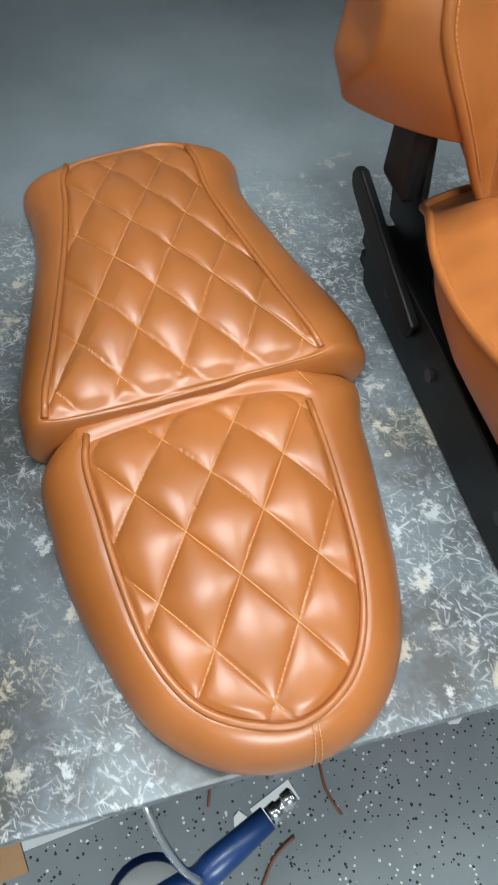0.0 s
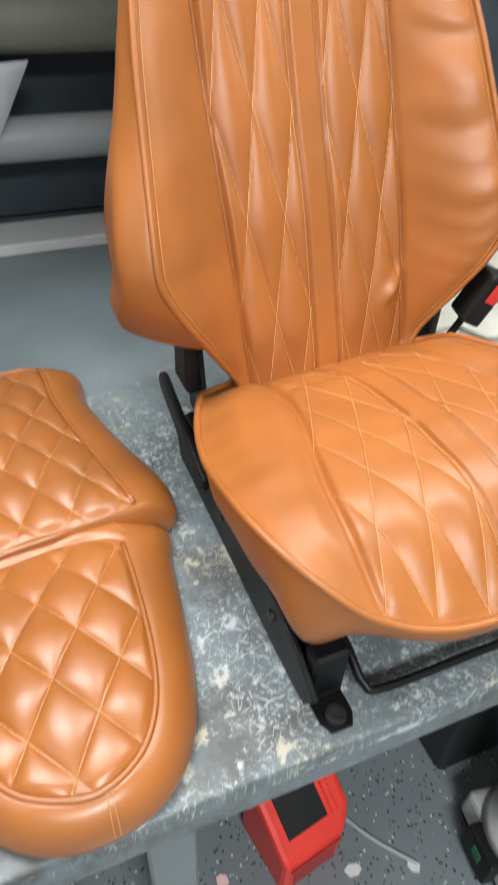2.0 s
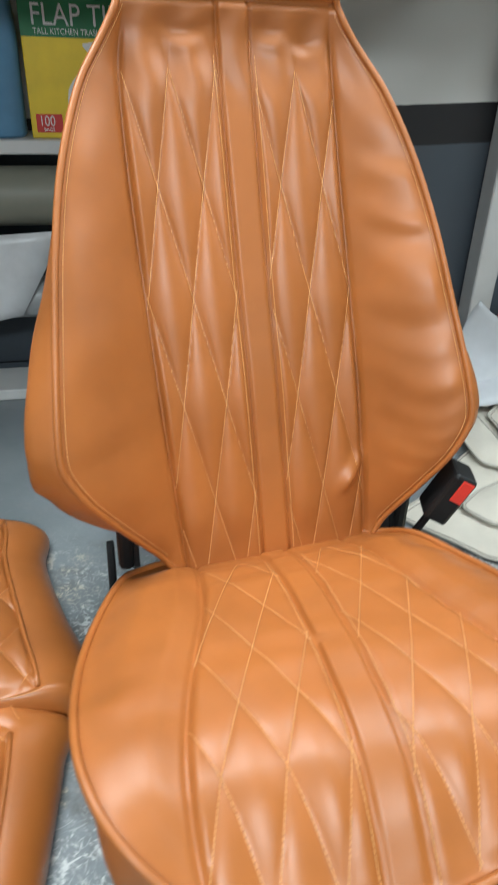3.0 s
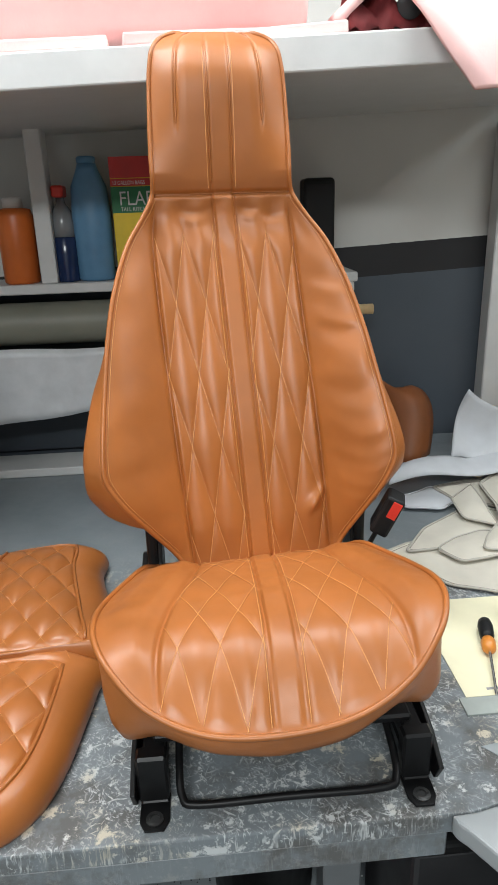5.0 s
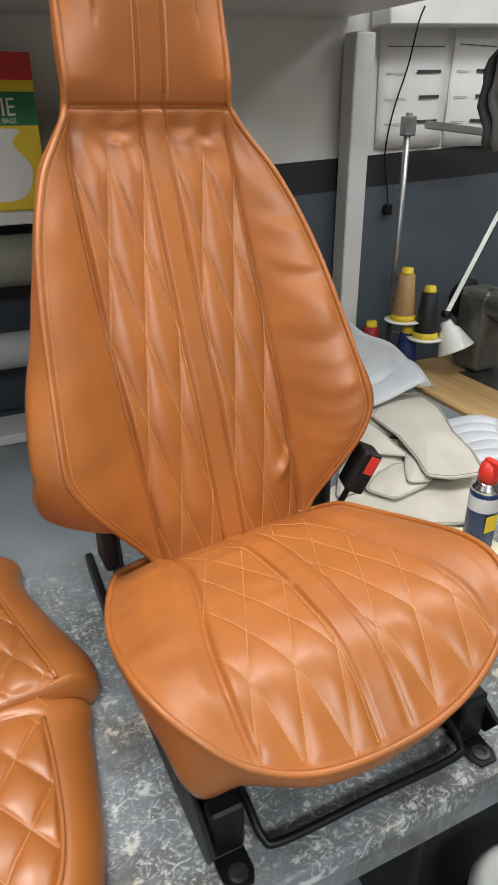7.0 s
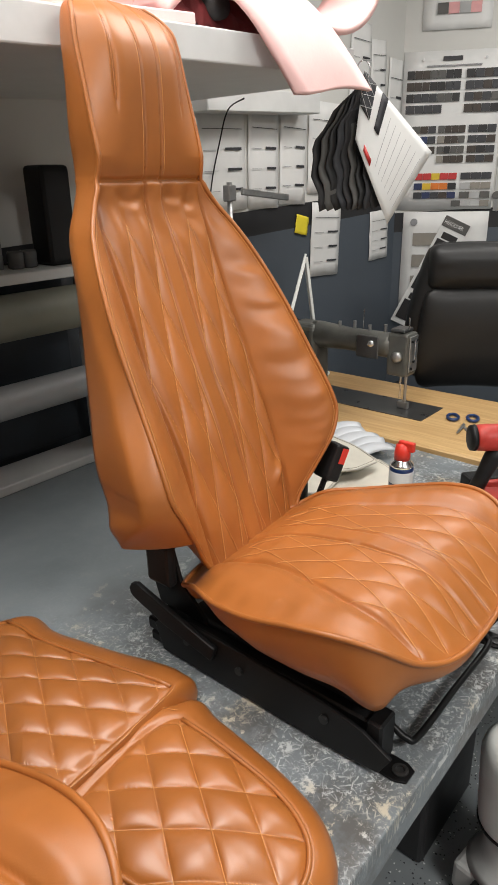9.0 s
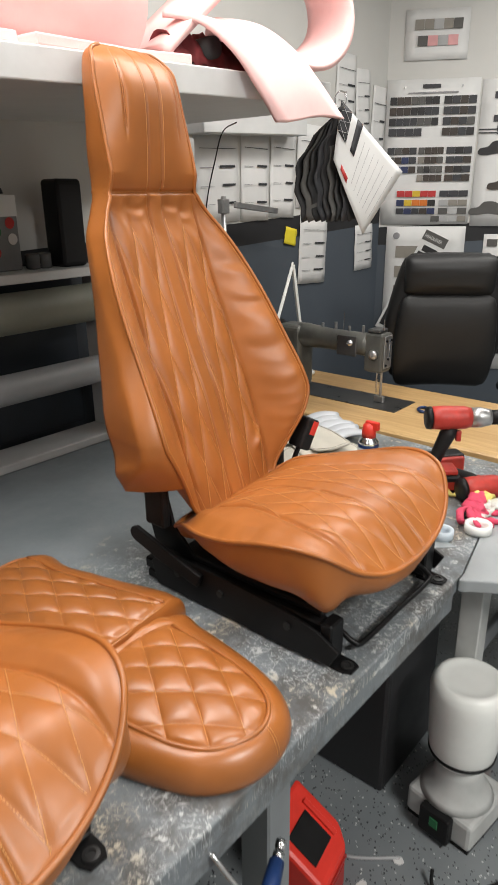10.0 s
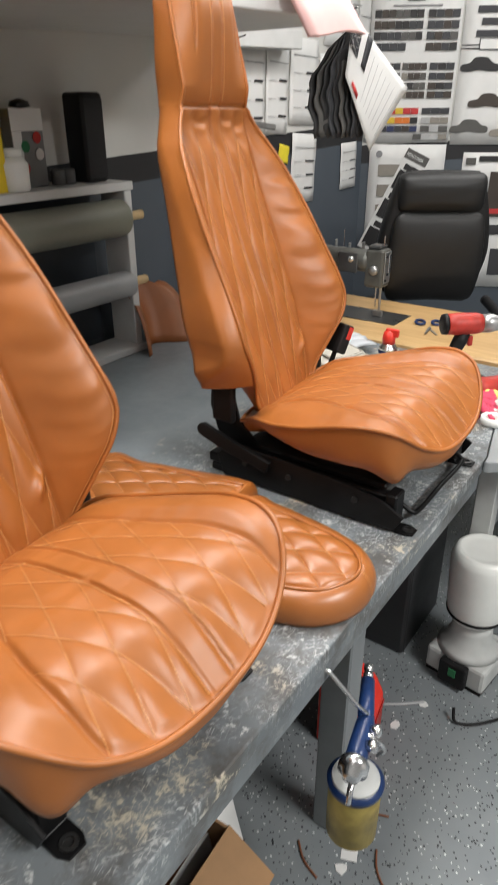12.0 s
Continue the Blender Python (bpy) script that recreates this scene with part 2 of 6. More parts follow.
def lathe(profile, n=32, bm=None, m=None):
    """A turned form about z from (radius, height) pairs."""
    bm = bm or bmesh.new()
    rings, made = [], []
    for r, z in profile:
        ring = [bm.verts.new((r * math.cos(2 * math.pi * k / n), r * math.sin(2 * math.pi * k / n), z)) for k in range(n)]
        rings.append(ring)
        made += ring
    for a, b in zip(rings, rings[1:]):
        for k in range(n):
            bm.faces.new((a[k], a[(k + 1) % n], b[(k + 1) % n], b[k]))
    bm.faces.new(rings[0][::-1])
    bm.faces.new(rings[-1])
    if m is not None:
        bmesh.ops.transform(bm, matrix=m, verts=made)
    return bm


def aim(a, b):
    """The turn that lays z along a to b, at a."""
    a, b = Vector(a), Vector(b)
    return Matrix.Translation(a) @ (b - a).to_track_quat("Z", "Y").to_matrix().to_4x4()


def rod(a, b, r, n=16, bm=None, r1=None):
    length = (Vector(b) - Vector(a)).length
    return lathe([(r, 0), (r if r1 is None else r1, length)], n, bm, aim(a, b))


def tube(points, r, n=8, closed=False, bm=None):
    """A round cord along points."""
    bm = bm or bmesh.new()
    pts = [Vector(p) for p in points]
    count = len(pts)
    rings, normal = [], None
    for i, p in enumerate(pts):
        a = pts[(i - 1) % count] if closed or i else p
        b = pts[(i + 1) % count] if closed or i < count - 1 else p
        d = (b - a).normalized()
        if normal is None:
            normal = d.orthogonal().normalized()
        normal = (normal - d * normal.dot(d)).normalized()
        side = d.cross(normal)
        rings.append([bm.verts.new(p + r * (math.cos(2 * math.pi * k / n) * normal + math.sin(2 * math.pi * k / n) * side)) for k in range(n)])
    last = count if closed else count - 1
    for i in range(last):
        a, b = rings[i], rings[(i + 1) % count]
        for k in range(n):
            bm.faces.new((a[k], a[(k + 1) % n], b[(k + 1) % n], b[k]))
    if not closed:
        bm.faces.new(rings[0][::-1])
        bm.faces.new(rings[-1])
    return bm


def spline(points, per=8, closed=False):
    """A smooth line through control points."""
    pts = [Vector(p) for p in points]
    n, out = len(pts), []
    for i in range(n if closed else n - 1):
        if closed:
            p0, p1, p2, p3 = (pts[(i + k) % n] for k in (-1, 0, 1, 2))
        else:
            p0, p1, p2, p3 = pts[max(i - 1, 0)], pts[i], pts[i + 1], pts[min(i + 2, n - 1)]
        for k in range(per):
            t = k / per
            out.append(0.5 * ((2 * p1) + (p2 - p0) * t + (2 * p0 - 5 * p1 + 4 * p2 - p3) * t * t + (3 * p1 - p0 - 3 * p2 + p3) * t ** 3))
    if not closed:
        out.append(pts[-1])
    return out


def smoothstep(a, b, x):
    t = min(1, max(0, (x - a) / (b - a)))
    return t * t * (3 - 2 * t)


def curve(table, x):
    """A smooth value from a short table of (x, value)."""
    if x <= table[0][0]:
        return table[0][1]
    last = len(table) - 1
    for i in range(last):
        x0, v0 = table[i]
        x1, v1 = table[i + 1]
        if x <= x1:
            xa, va = table[max(i - 1, 0)]
            xb, vb = table[min(i + 2, last)]
            w, t = x1 - x0, (x - x0) / (x1 - x0)
            m0, m1 = (v1 - va) / (x1 - xa) * w, (vb - v0) / (xb - x0) * w
            return (2 * t ** 3 - 3 * t * t + 1) * v0 + (t ** 3 - 2 * t * t + t) * m0 + (3 * t * t - 2 * t ** 3) * v1 + (t ** 3 - t * t) * m1
    return table[-1][1]


def radial(edge, mid):
    """How far out of a closed outline a point lies: 0 in the middle, 1 on the edge."""
    polar = sorted((math.atan2(p.y - mid.y, p.x - mid.x), (p - mid).length) for p in edge)
    angles, sizes = np.array([a for a, _ in polar]), np.array([r for _, r in polar])

    def reach(x, y):
        dx, dy = x - mid.x, y - mid.y
        return math.hypot(dx, dy) / float(np.interp(math.atan2(dy, dx), angles, sizes, period=2 * math.pi))

    return reach


def mesh_part(name, verts, faces, mat, parent=None, label="", smooth=True):
    me = bpy.data.meshes.new(name)
    me.from_pydata(verts, [], faces)
    me.validate()
    if smooth:
        me.polygons.foreach_set("use_smooth", [True] * len(me.polygons))
    me.materials.append(mat)
    ob = new(name, me)
    ob.parent = parent
    return tagged(ob, label)


def loops(rings, cap_first=False, cap_last=True):
    """Faces between closed rings of equal length; verts, faces."""
    n = len(rings[0])
    verts = [tuple(p) for ring in rings for p in ring]
    faces = []
    for i in range(len(rings) - 1):
        for k in range(n):
            j = (k + 1) % n
            faces.append((i * n + k, i * n + j, (i + 1) * n + j, (i + 1) * n + k))
    if cap_first:
        faces.append(tuple(range(n))[::-1])
    if cap_last:
        faces.append(tuple((len(rings) - 1) * n + k for k in range(n)))
    return verts, faces


def stitches(lines, step=0.0065, fill=0.8, r=0.0006):
    """Short thread stitches along lines of points."""
    verts, faces = [], []
    for line in lines:
        pts = [Vector(p) for p in line]
        run, nxt = 0.0, 0.0
        for a, b in zip(pts, pts[1:]):
            d = (b - a).length
            if d < 1e-6:
                continue
            while nxt < run + d:
                p = a.lerp(b, (nxt - run) / d)
                dirn = (b - a) / d
                q = p + dirn * step * fill
                side = dirn.cross(Vector((0, 0, 1)))
                side = side.normalized() if side.length > 0.2 else Vector((1, 0, 0))
                up = side.cross(dirn)
                base = len(verts)
                for e, k in ((p, 0.5), (p.lerp(q, 0.5), 1.0), (q, 0.5)):
                    for c, s in ((1, 0), (0, 1), (-1, 0), (0, -1)):
                        verts.append(tuple(e + r * (c * side + (s * k + (0.6 if k > 0.9 else 0)) * up)))
                for w in (0, 4):
                    for k in range(4):
                        faces.append((base + w + k, base + w + (k + 1) % 4, base + w + 4 + (k + 1) % 4, base + w + 4 + k))
                nxt += step
            run += d
    return verts, faces


def lattice(x, y, origin, v1, v2):
    """Where a point lies in a diamond quilt, in steps along its two stitch directions."""
    dx, dy = x - origin[0], y - origin[1]
    det = v1[0] * v2[1] - v1[1] * v2[0]
    return (dx * v2[1] - dy * v2[0]) / det, (v1[0] * dy - v1[1] * dx) / det


def quilt_lines(origin, v1, v2, inside, surface, reach=12, fine=60):
    """Stitch lines of a quilt, on the surface, cut to where inside() holds."""
    out = []
    for fixed in (0, 1):
        for k in range(-reach, reach + 1):
            line = []
            for i in range(-reach * fine // 4, reach * fine // 4 + 1):
                s = i * 4 / fine
                a, b = (k, s) if fixed == 0 else (s, k)
                x, y = origin[0] + a * v1[0] + b * v2[0], origin[1] + a * v1[1] + b * v2[1]
                if inside(x, y):
                    line.append(surface(x, y))
                elif len(line) > 1:
                    out.append(line)
                    line = []
                else:
                    line = []
            if len(line) > 1:
                out.append(line)
    return out


# ---- structure ----
GROUND = tagged(part("floor", box(-3.6, -4.2, -0.1, 5.0, 1.9, 0.0), FLOOR), "grey epoxy floor with black and white flakes", "floor", kind="structure")
CORNER = (2.9, 1.62)
tagged(part("wall_north", box(-3.6, 1.62, 0, 3.02, 1.74, 3.0), WALL), "white wall with black stripe above blue-grey paint", "wall", kind="structure")
wall_m = Matrix.Translation((CORNER[0], CORNER[1], 0)) @ pose(0, 0, 0, 0, 0, -60)
tagged(part("wall_east", box(-0.02, 0, 0, 4.6, 0.12, 3.0), WALL), "white wall with blue-grey lower part covered in charts", "wall", kind="structure").matrix_world = wall_m
# Unseen walls and ceiling, added to close the room and bounce the light
tagged(part("wall_south", box(-3.6, -4.3, 0, 5.0, -4.2, 3.0), WALL_PLAIN), "unseen plain white wall closing the room", "wall", kind="structure")
tagged(part("wall_west", box(-3.72, -4.3, 0, -3.6, 1.74, 3.0), WALL_PLAIN), "unseen plain white wall closing the room", "wall", kind="structure")
tagged(part("wall_southeast", box(4.92, -4.3, 0, 5.04, -2.2, 3.0), WALL_PLAIN), "unseen plain white wall closing the room", "wall", kind="structure")
tagged(part("ceiling", box(-3.72, -4.3, 3.0, 5.04, 1.74, 3.1), CEILING), "unseen plain white ceiling closing the room", "ceiling", kind="structure")

# ---- workbench ----
EDGE = -0.035
bench = thing("workbench", "worn grey painted workbench with scratched, chipped top", "workbench", (0, 0, 0))
part("top", prism([(-3.2, EDGE), (0.47, EDGE), (1.22, 0.12), (1.26, 1.6), (-3.2, 1.6)], 0.762, 0.8, 0.004), BENCH, bench)
part("apron", box(-3.2, EDGE + 0.004, 0.712, 0.44, EDGE + 0.03, 0.7615, 0.003), APRON, bench, "scuffed grey front board")
for lx in (-0.2, -1.7):
    part("leg", box(lx - 0.035, 0.0, 0, lx + 0.032, 0.07, 0.711, 0.004), GREY_WOOD, bench)
part("leg", box(0.33, 0.36, 0, 0.42, 0.45, 0.761, 0.004), GREY_WOOD, bench)
for lx in (-1.7, -0.2, 1.1):
    part("leg", box(lx - 0.05, 1.4, 0, lx + 0.04, 1.49, 0.761, 0.004), GREY_WOOD, bench)

# ---- bucket seats ----
DARK_STEEL = plain("dark_worn_steel", (0.05, 0.05, 0.05), 0.45, 0.6, 0.3, 40)
BACK_HALF = [(0.155, 0.148), (0.19, 0.168), (0.23, 0.192), (0.28, 0.222), (0.33, 0.252), (0.365, 0.27), (0.385, 0.277), (0.41, 0.277), (0.45, 0.273), (0.53, 0.262), (0.616, 0.248), (0.7, 0.228), (0.78, 0.196), (0.83, 0.162), (0.86, 0.143), (0.885, 0.135), (0.95, 0.134), (1.05, 0.13), (1.1, 0.126), (1.135, 0.117), (1.153, 0.1), (1.163, 0.072)]
BACK_Z0, BACK_Z1 = 0.155, 1.163
BACK_LINE = [(0.155, 0.456), (0.27, 0.486), (0.395, 0.523), (0.53, 0.571), (0.665, 0.616), (0.76, 0.644), (0.83, 0.662), (0.872, 0.66)]
HEAD_LINE = [(0.872, 0.66), (0.9, 0.653), (0.96, 0.647), (1.04, 0.647), (1.085, 0.653), (1.115, 0.667), (1.14, 0.688), (1.163, 0.724)]
BOLSTER = [(0.155, 0.004), (0.2, 0.012), (0.27, 0.056), (0.33, 0.09), (0.385, 0.104), (0.44, 0.103), (0.53, 0.089), (0.616, 0.072), (0.7, 0.052), (0.785, 0.028), (0.85, 0.008), (0.872, 0.002)]
REAR_LINE = [(0.27, 0.515), (0.4, 0.562), (0.6, 0.643), (0.75, 0.7), (0.875, 0.738), (0.95, 0.742), (1.05, 0.742), (1.12, 0.746), (1.163, 0.75)]
PANEL_WEST = [(0.155, 0.138), (0.4, 0.147), (0.665, 0.151), (0.8, 0.147), (0.86, 0.134)]
PANEL_EAST = [(0.155, 0.146), (0.4, 0.146), (0.665, 0.138), (0.8, 0.133), (0.86, 0.128)]
STEP_BACK = ((0.03, -0.135), (-0.03, -0.135))
QUILT_WEST, QUILT_EAST = (-0.116, 0.665), (0.05, 0.665)
STRIP = 0.021
NECK = 0.872
BACK_YAW = 0.078


def back_x(z):
    return 0.018 - 0.058 * min(z, 0.885)


def panel_edge(x, z):
    return curve(PANEL_EAST if x > 0 else PANEL_WEST, z)


def pillow(a, b, crisp=0.5):
    """One quilted diamond: a broad soft pillow with sharp stitched valleys."""
    return (abs(math.sin(math.pi * a)) * abs(math.sin(math.pi * b))) ** crisp


def back_front(x, z):
    """Depth of the backrest's face at x from its middle line and height z."""
    half = curve(BACK_HALF, z)
    ax = abs(x)
    turn = BACK_YAW * (x + back_x(z))
    if z >= NECK:
        y = curve(HEAD_LINE, z)
        edge = 0.643 + 0.235 * (z - 0.875) + 0.02 * smoothstep(1.12, 1.163, z)
        rim = smoothstep(0.0, 0.03, z - NECK)
        out = max(0.0, (ax / max(half, 0.02) - 0.45) / 0.55)
        y += (max(edge - y, 0.0) * rim) * out ** 1.7
        for c in (STRIP, -STRIP):
            y += 0.003 * math.exp(-((x - c) / 0.003) ** 2)
        y += 0.0045 * math.exp(-((ax - half * 0.62) / 0.0035) ** 2) * smoothstep(0.97, 1.02, z)
        y += 0.007 * math.exp(-((z - NECK) / 0.004) ** 2)
        y -= 0.0025 * noise.noise((x * 11, z * 9, 6.3))
        return y + turn
    pw = min(panel_edge(x, z), half - 0.006)
    y = curve(BACK_LINE, z)
    t = min(1.0, max(0.0, (ax - pw) / max(half - pw, 0.008)))
    y -= curve(BOLSTER, z) * (0.72 * math.sin(t * math.pi / 2) + 0.28 * t)
    y += 0.007 * math.exp(-((z - NECK) / 0.004) ** 2)
    if ax < pw:
        a, b = lattice(x, z, QUILT_EAST if x > 0 else QUILT_WEST, *STEP_BACK)
        mask = smoothstep(0, 0.012, ax - STRIP) * smoothstep(0, 0.01, pw - ax) * smoothstep(0.845, 0.76, z) * smoothstep(0.155, 0.24, z)
        y -= 0.0095 * pillow(a, b, 0.5) * mask
        y -= 0.003 * smoothstep(0.0, 0.005, STRIP - ax)
    y += 0.005 * math.exp(-((ax - pw) / 0.0035) ** 2) * smoothstep(0.86, 0.8, z)
    y += 0.003 * math.exp(-((ax - STRIP) / 0.0025) ** 2)
    # puckered gathers under the neck seam: upright pleats and two slack crescents
    g = smoothstep(0.74, 0.8, z) * smoothstep(0.872, 0.845, z) * smoothstep(half, half * 0.75, ax)
    y -= 0.0022 * g * math.sin(x * 105 + 1.2 * math.sin(z * 40))
    for cx, cz, w in ((-0.062, 0.822, 0.026), (0.05, 0.826, 0.02), (0.095, 0.812, 0.018)):
        sag = z - cz - 9.0 * (x - cx) ** 2
        y -= 0.0025 * math.exp(-(sag / 0.009) ** 2 - ((x - cx) / w) ** 2)
        y += 0.0025 * math.exp(-((sag - 0.014) / 0.009) ** 2 - ((x - cx) / w) ** 2)
    if x > 0:
        # slack folds across the outer bolster
        s = smoothstep(pw + 0.004, pw + 0.04, x) * smoothstep(half, half * 0.9, x) * smoothstep(0.2, 0.3, z) * smoothstep(0.8, 0.66, z)
        w = z - 0.3 * (x - 0.2) + 0.012 * math.sin(x * 34)
        f = 0.5 + 0.5 * math.sin(w * 74 + 1.8 * math.sin(w * 19))
        y -= 0.0055 * s * ((0.55 + 0.45 * noise.noise((x * 3, z * 8, 4.0))) * f ** 2.5 * smoothstep(pw, half, x) + 0.9 * noise.noise((x * 7, w * 26, 9.0)))
        u, v = (x - 0.124) * 0.77 - (z - 0.275) * 0.64, (x - 0.124) * 0.64 + (z - 0.275) * 0.77
        y -= 0.011 * math.exp(-(u / 0.011) ** 2 - (v / 0.028) ** 2)
    else:
        s = smoothstep(pw + 0.01, pw + 0.05, -x) * smoothstep(half, half * 0.88, -x)
        y -= 0.006 * s * noise.noise((x * 7 + z * 4, z * 13, 3.1))
    y -= 0.0025 * noise.noise((x * 9, z * 9, 1.7))
    return y + turn


def back_point(x, z, lift=0.0):
    return (x + back_x(z), back_front(x, z) - lift, z)


def backrest(parent):
    rings = []
    nz, nf, ns = 320, 190, 16
    for i in range(nz + 1):
        z = BACK_Z0 + (BACK_Z1 - BACK_Z0) * (1 - (1 - i / nz) ** 1.1)
        half, cx = curve(BACK_HALF, z), back_x(z)
        ring = [back_point(half * (2 * k / nf - 1), z) for k in range(nf + 1)]
        hem = smoothstep(0.262, 0.27, z)
        rear = curve(REAR_LINE, z) * hem + (curve(BACK_LINE, z) + 0.016) * (1 - hem)
        flare = (0.044 * smoothstep(0.7, 0.36, z) + max(0.0, 0.277 - half) * (z < 0.39)) * hem
        ridge = 0.026 + 0.024 * smoothstep(0.4, 0.7, z) + 0.06 * smoothstep(0.37, 0.27, z)
        tuck = 0.014 * smoothstep(0.3, 0.7, z) * smoothstep(1.0, 0.8, z)
        both = []
        for s in (1, -1):
            ye = ring[-1][1] if s > 0 else ring[0][1]
            yr = rear + BACK_YAW * s * half
            wall = []
            for k in range(1, ns + 1):
                y = ye + (yr - ye) * (k / ns) ** 1.3
                run = (y - ye) / max(ridge, 1e-4)
                x = half + flare * (0.6 if s > 0 else 1.0) * (min(1.0, run) ** 0.7) - tuck * smoothstep(ridge, 0.12, y - ye)
                x += 0.018 * smoothstep(0.36, 0.28, z) * hem * smoothstep(0.8, 2.0, run) * (s < 0)
                x += 0.004 * smoothstep(0, 0.4, run) * noise.noise((z * 9, y * 14, 5.0 + s)) - 0.012 * (k / ns) ** 6
                wall.append((cx + s * x, y, z))
            both.append(wall)
        (xa, ya, _), (xb, yb, _) = both[0][-1], both[1][-1]
        ring += both[0] + [(xa + (xb - xa) * k / 16, ya + (yb - ya) * k / 16 + 0.012 * math.sin(math.pi * k / 16), z) for k in range(1, 16)] + both[1][::-1]
        rings.append(ring)
    shell = mesh_part("backrest", *loops(rings, True, True), TAN, parent, "tan leather backrest with elongated diamond quilting")
    # piping round the face
    zs = [BACK_Z0 + 0.004 + (BACK_Z1 - BACK_Z0 - 0.006) * (1 - (1 - k / 110) ** 1.25) for k in range(111)]
    east = [back_point(curve(BACK_HALF, z), z, 0.001) for z in zs]
    west = [back_point(-curve(BACK_HALF, z), z, 0.001) for z in zs]
    for run, s in ((east, 1), (west, -1)):
        tip = run[-1]
        run += [(tip[0] - s * 0.012, tip[1] + 0.018, BACK_Z1 + 0.001), (tip[0] - s * 0.02, tip[1] + 0.05, BACK_Z1 - 0.002)]
    low = curve(BACK_HALF, BACK_Z0 + 0.004)
    part("piping", tube(west[::-1] + [back_point(low * (2 * q - 1), BACK_Z0 + 0.003, 0.002) for q in (0.15, 0.3, 0.5, 0.7, 0.85)] + east, 0.0046, 8), TAN, shell, "tan leather piping", True)
    part("neck_seam", tube([back_point(0.131 * (k / 20 - 1), NECK, 0.0004) for k in range(41)], 0.0016, 6), TAN, shell, smooth=True)
    for s in (-1, 1):
        for a, b in ((0.165, 0.83), (0.892, 1.13)):
            part("seam_welt", tube([back_point(s * STRIP, a + (b - a) * k / 40, 0.0003) for k in range(41)], 0.0019, 6), TAN, shell, smooth=True)
        part("seam_welt", tube([back_point(s * 0.62 * curve(BACK_HALF, z), z, 0.0005 - 0.005 * smoothstep(1.01, 0.985, z)) for z in [0.985 + 0.14 * k / 24 for k in range(25)]], 0.0024, 6), TAN, shell, smooth=True)

    def inside_east(x, z):
        return 0.024 < x < curve(PANEL_EAST, z) - 0.002 and 0.165 < z < 0.8

    def inside_west(x, z):
        return -curve(PANEL_WEST, z) + 0.002 < x < -0.024 and 0.165 < z < 0.8

    lines = quilt_lines(QUILT_EAST, *STEP_BACK, inside_east, lambda x, z: back_point(x, z, 0.0016), 8, 110)
    lines += quilt_lines(QUILT_WEST, *STEP_BACK, inside_west, lambda x, z: back_point(x, z, 0.0016), 8, 110)
    for s in (-0.027, 0.027):
        lines.append([back_point(s, 0.17 + k * 0.006, 0.001) for k in range(108)])
        lines.append([back_point(s, NECK + 0.01 + k * 0.006, 0.001) for k in range(42)])
    for s in (-1, 1):
        lines.append([back_point(s * (curve(BACK_HALF, z) - 0.009), z, 0.0012) for z in [0.2 + 0.66 * k / 120 for k in range(121)]])
    mesh_part("stitching", *stitches(lines, 0.0052, 0.8, 0.0006), TAN_THREAD, shell, "pale tan thread")["kind"] = "stuff"
    return shell


# half of the cushion's piping line from the rear middle to the front middle: x, y, height
CUSHION_LINE = [(0.0, 0.5, 0.15), (0.1, 0.495, 0.152), (0.185, 0.465, 0.165), (0.215, 0.41, 0.198), (0.245, 0.33, 0.215), (0.264, 0.24, 0.24), (0.268, 0.15, 0.268), (0.258, 0.08, 0.277), (0.23, 0.025, 0.262), (0.178, -0.014, 0.221), (0.1, -0.037, 0.19), (0.0, -0.044, 0.181)]
CUSHION_X, CUSHION_TILT = -0.012, 0.055
CUSHION_CROWN = [(-0.06, 0.178), (-0.04, 0.192), (-0.02, 0.219), (0.015, 0.245), (0.07, 0.262), (0.18, 0.259), (0.3, 0.238), (0.4, 0.208), (0.5, 0.16)]
STEP_CUSHION = ((0.031, -0.072), (-0.031, -0.072))
CUSHION_WEST, CUSHION_EAST = (-0.09, 0.064), (0.098, 0.07)
FRONT_Y, FRONT_STRETCH = 0.064, 0.74


def cushion_half(y):
    return curve([(-0.06, 0.16), (-0.01, 0.178), (0.06, 0.182), (0.15, 0.17), (0.3, 0.132), (0.45, 0.115)], y)


def quilt_y(y):
    """The quilt's own length along the cushion, which runs faster where the front rolls over."""
    return y if y > FRONT_Y else FRONT_Y - (FRONT_Y - y) * FRONT_STRETCH


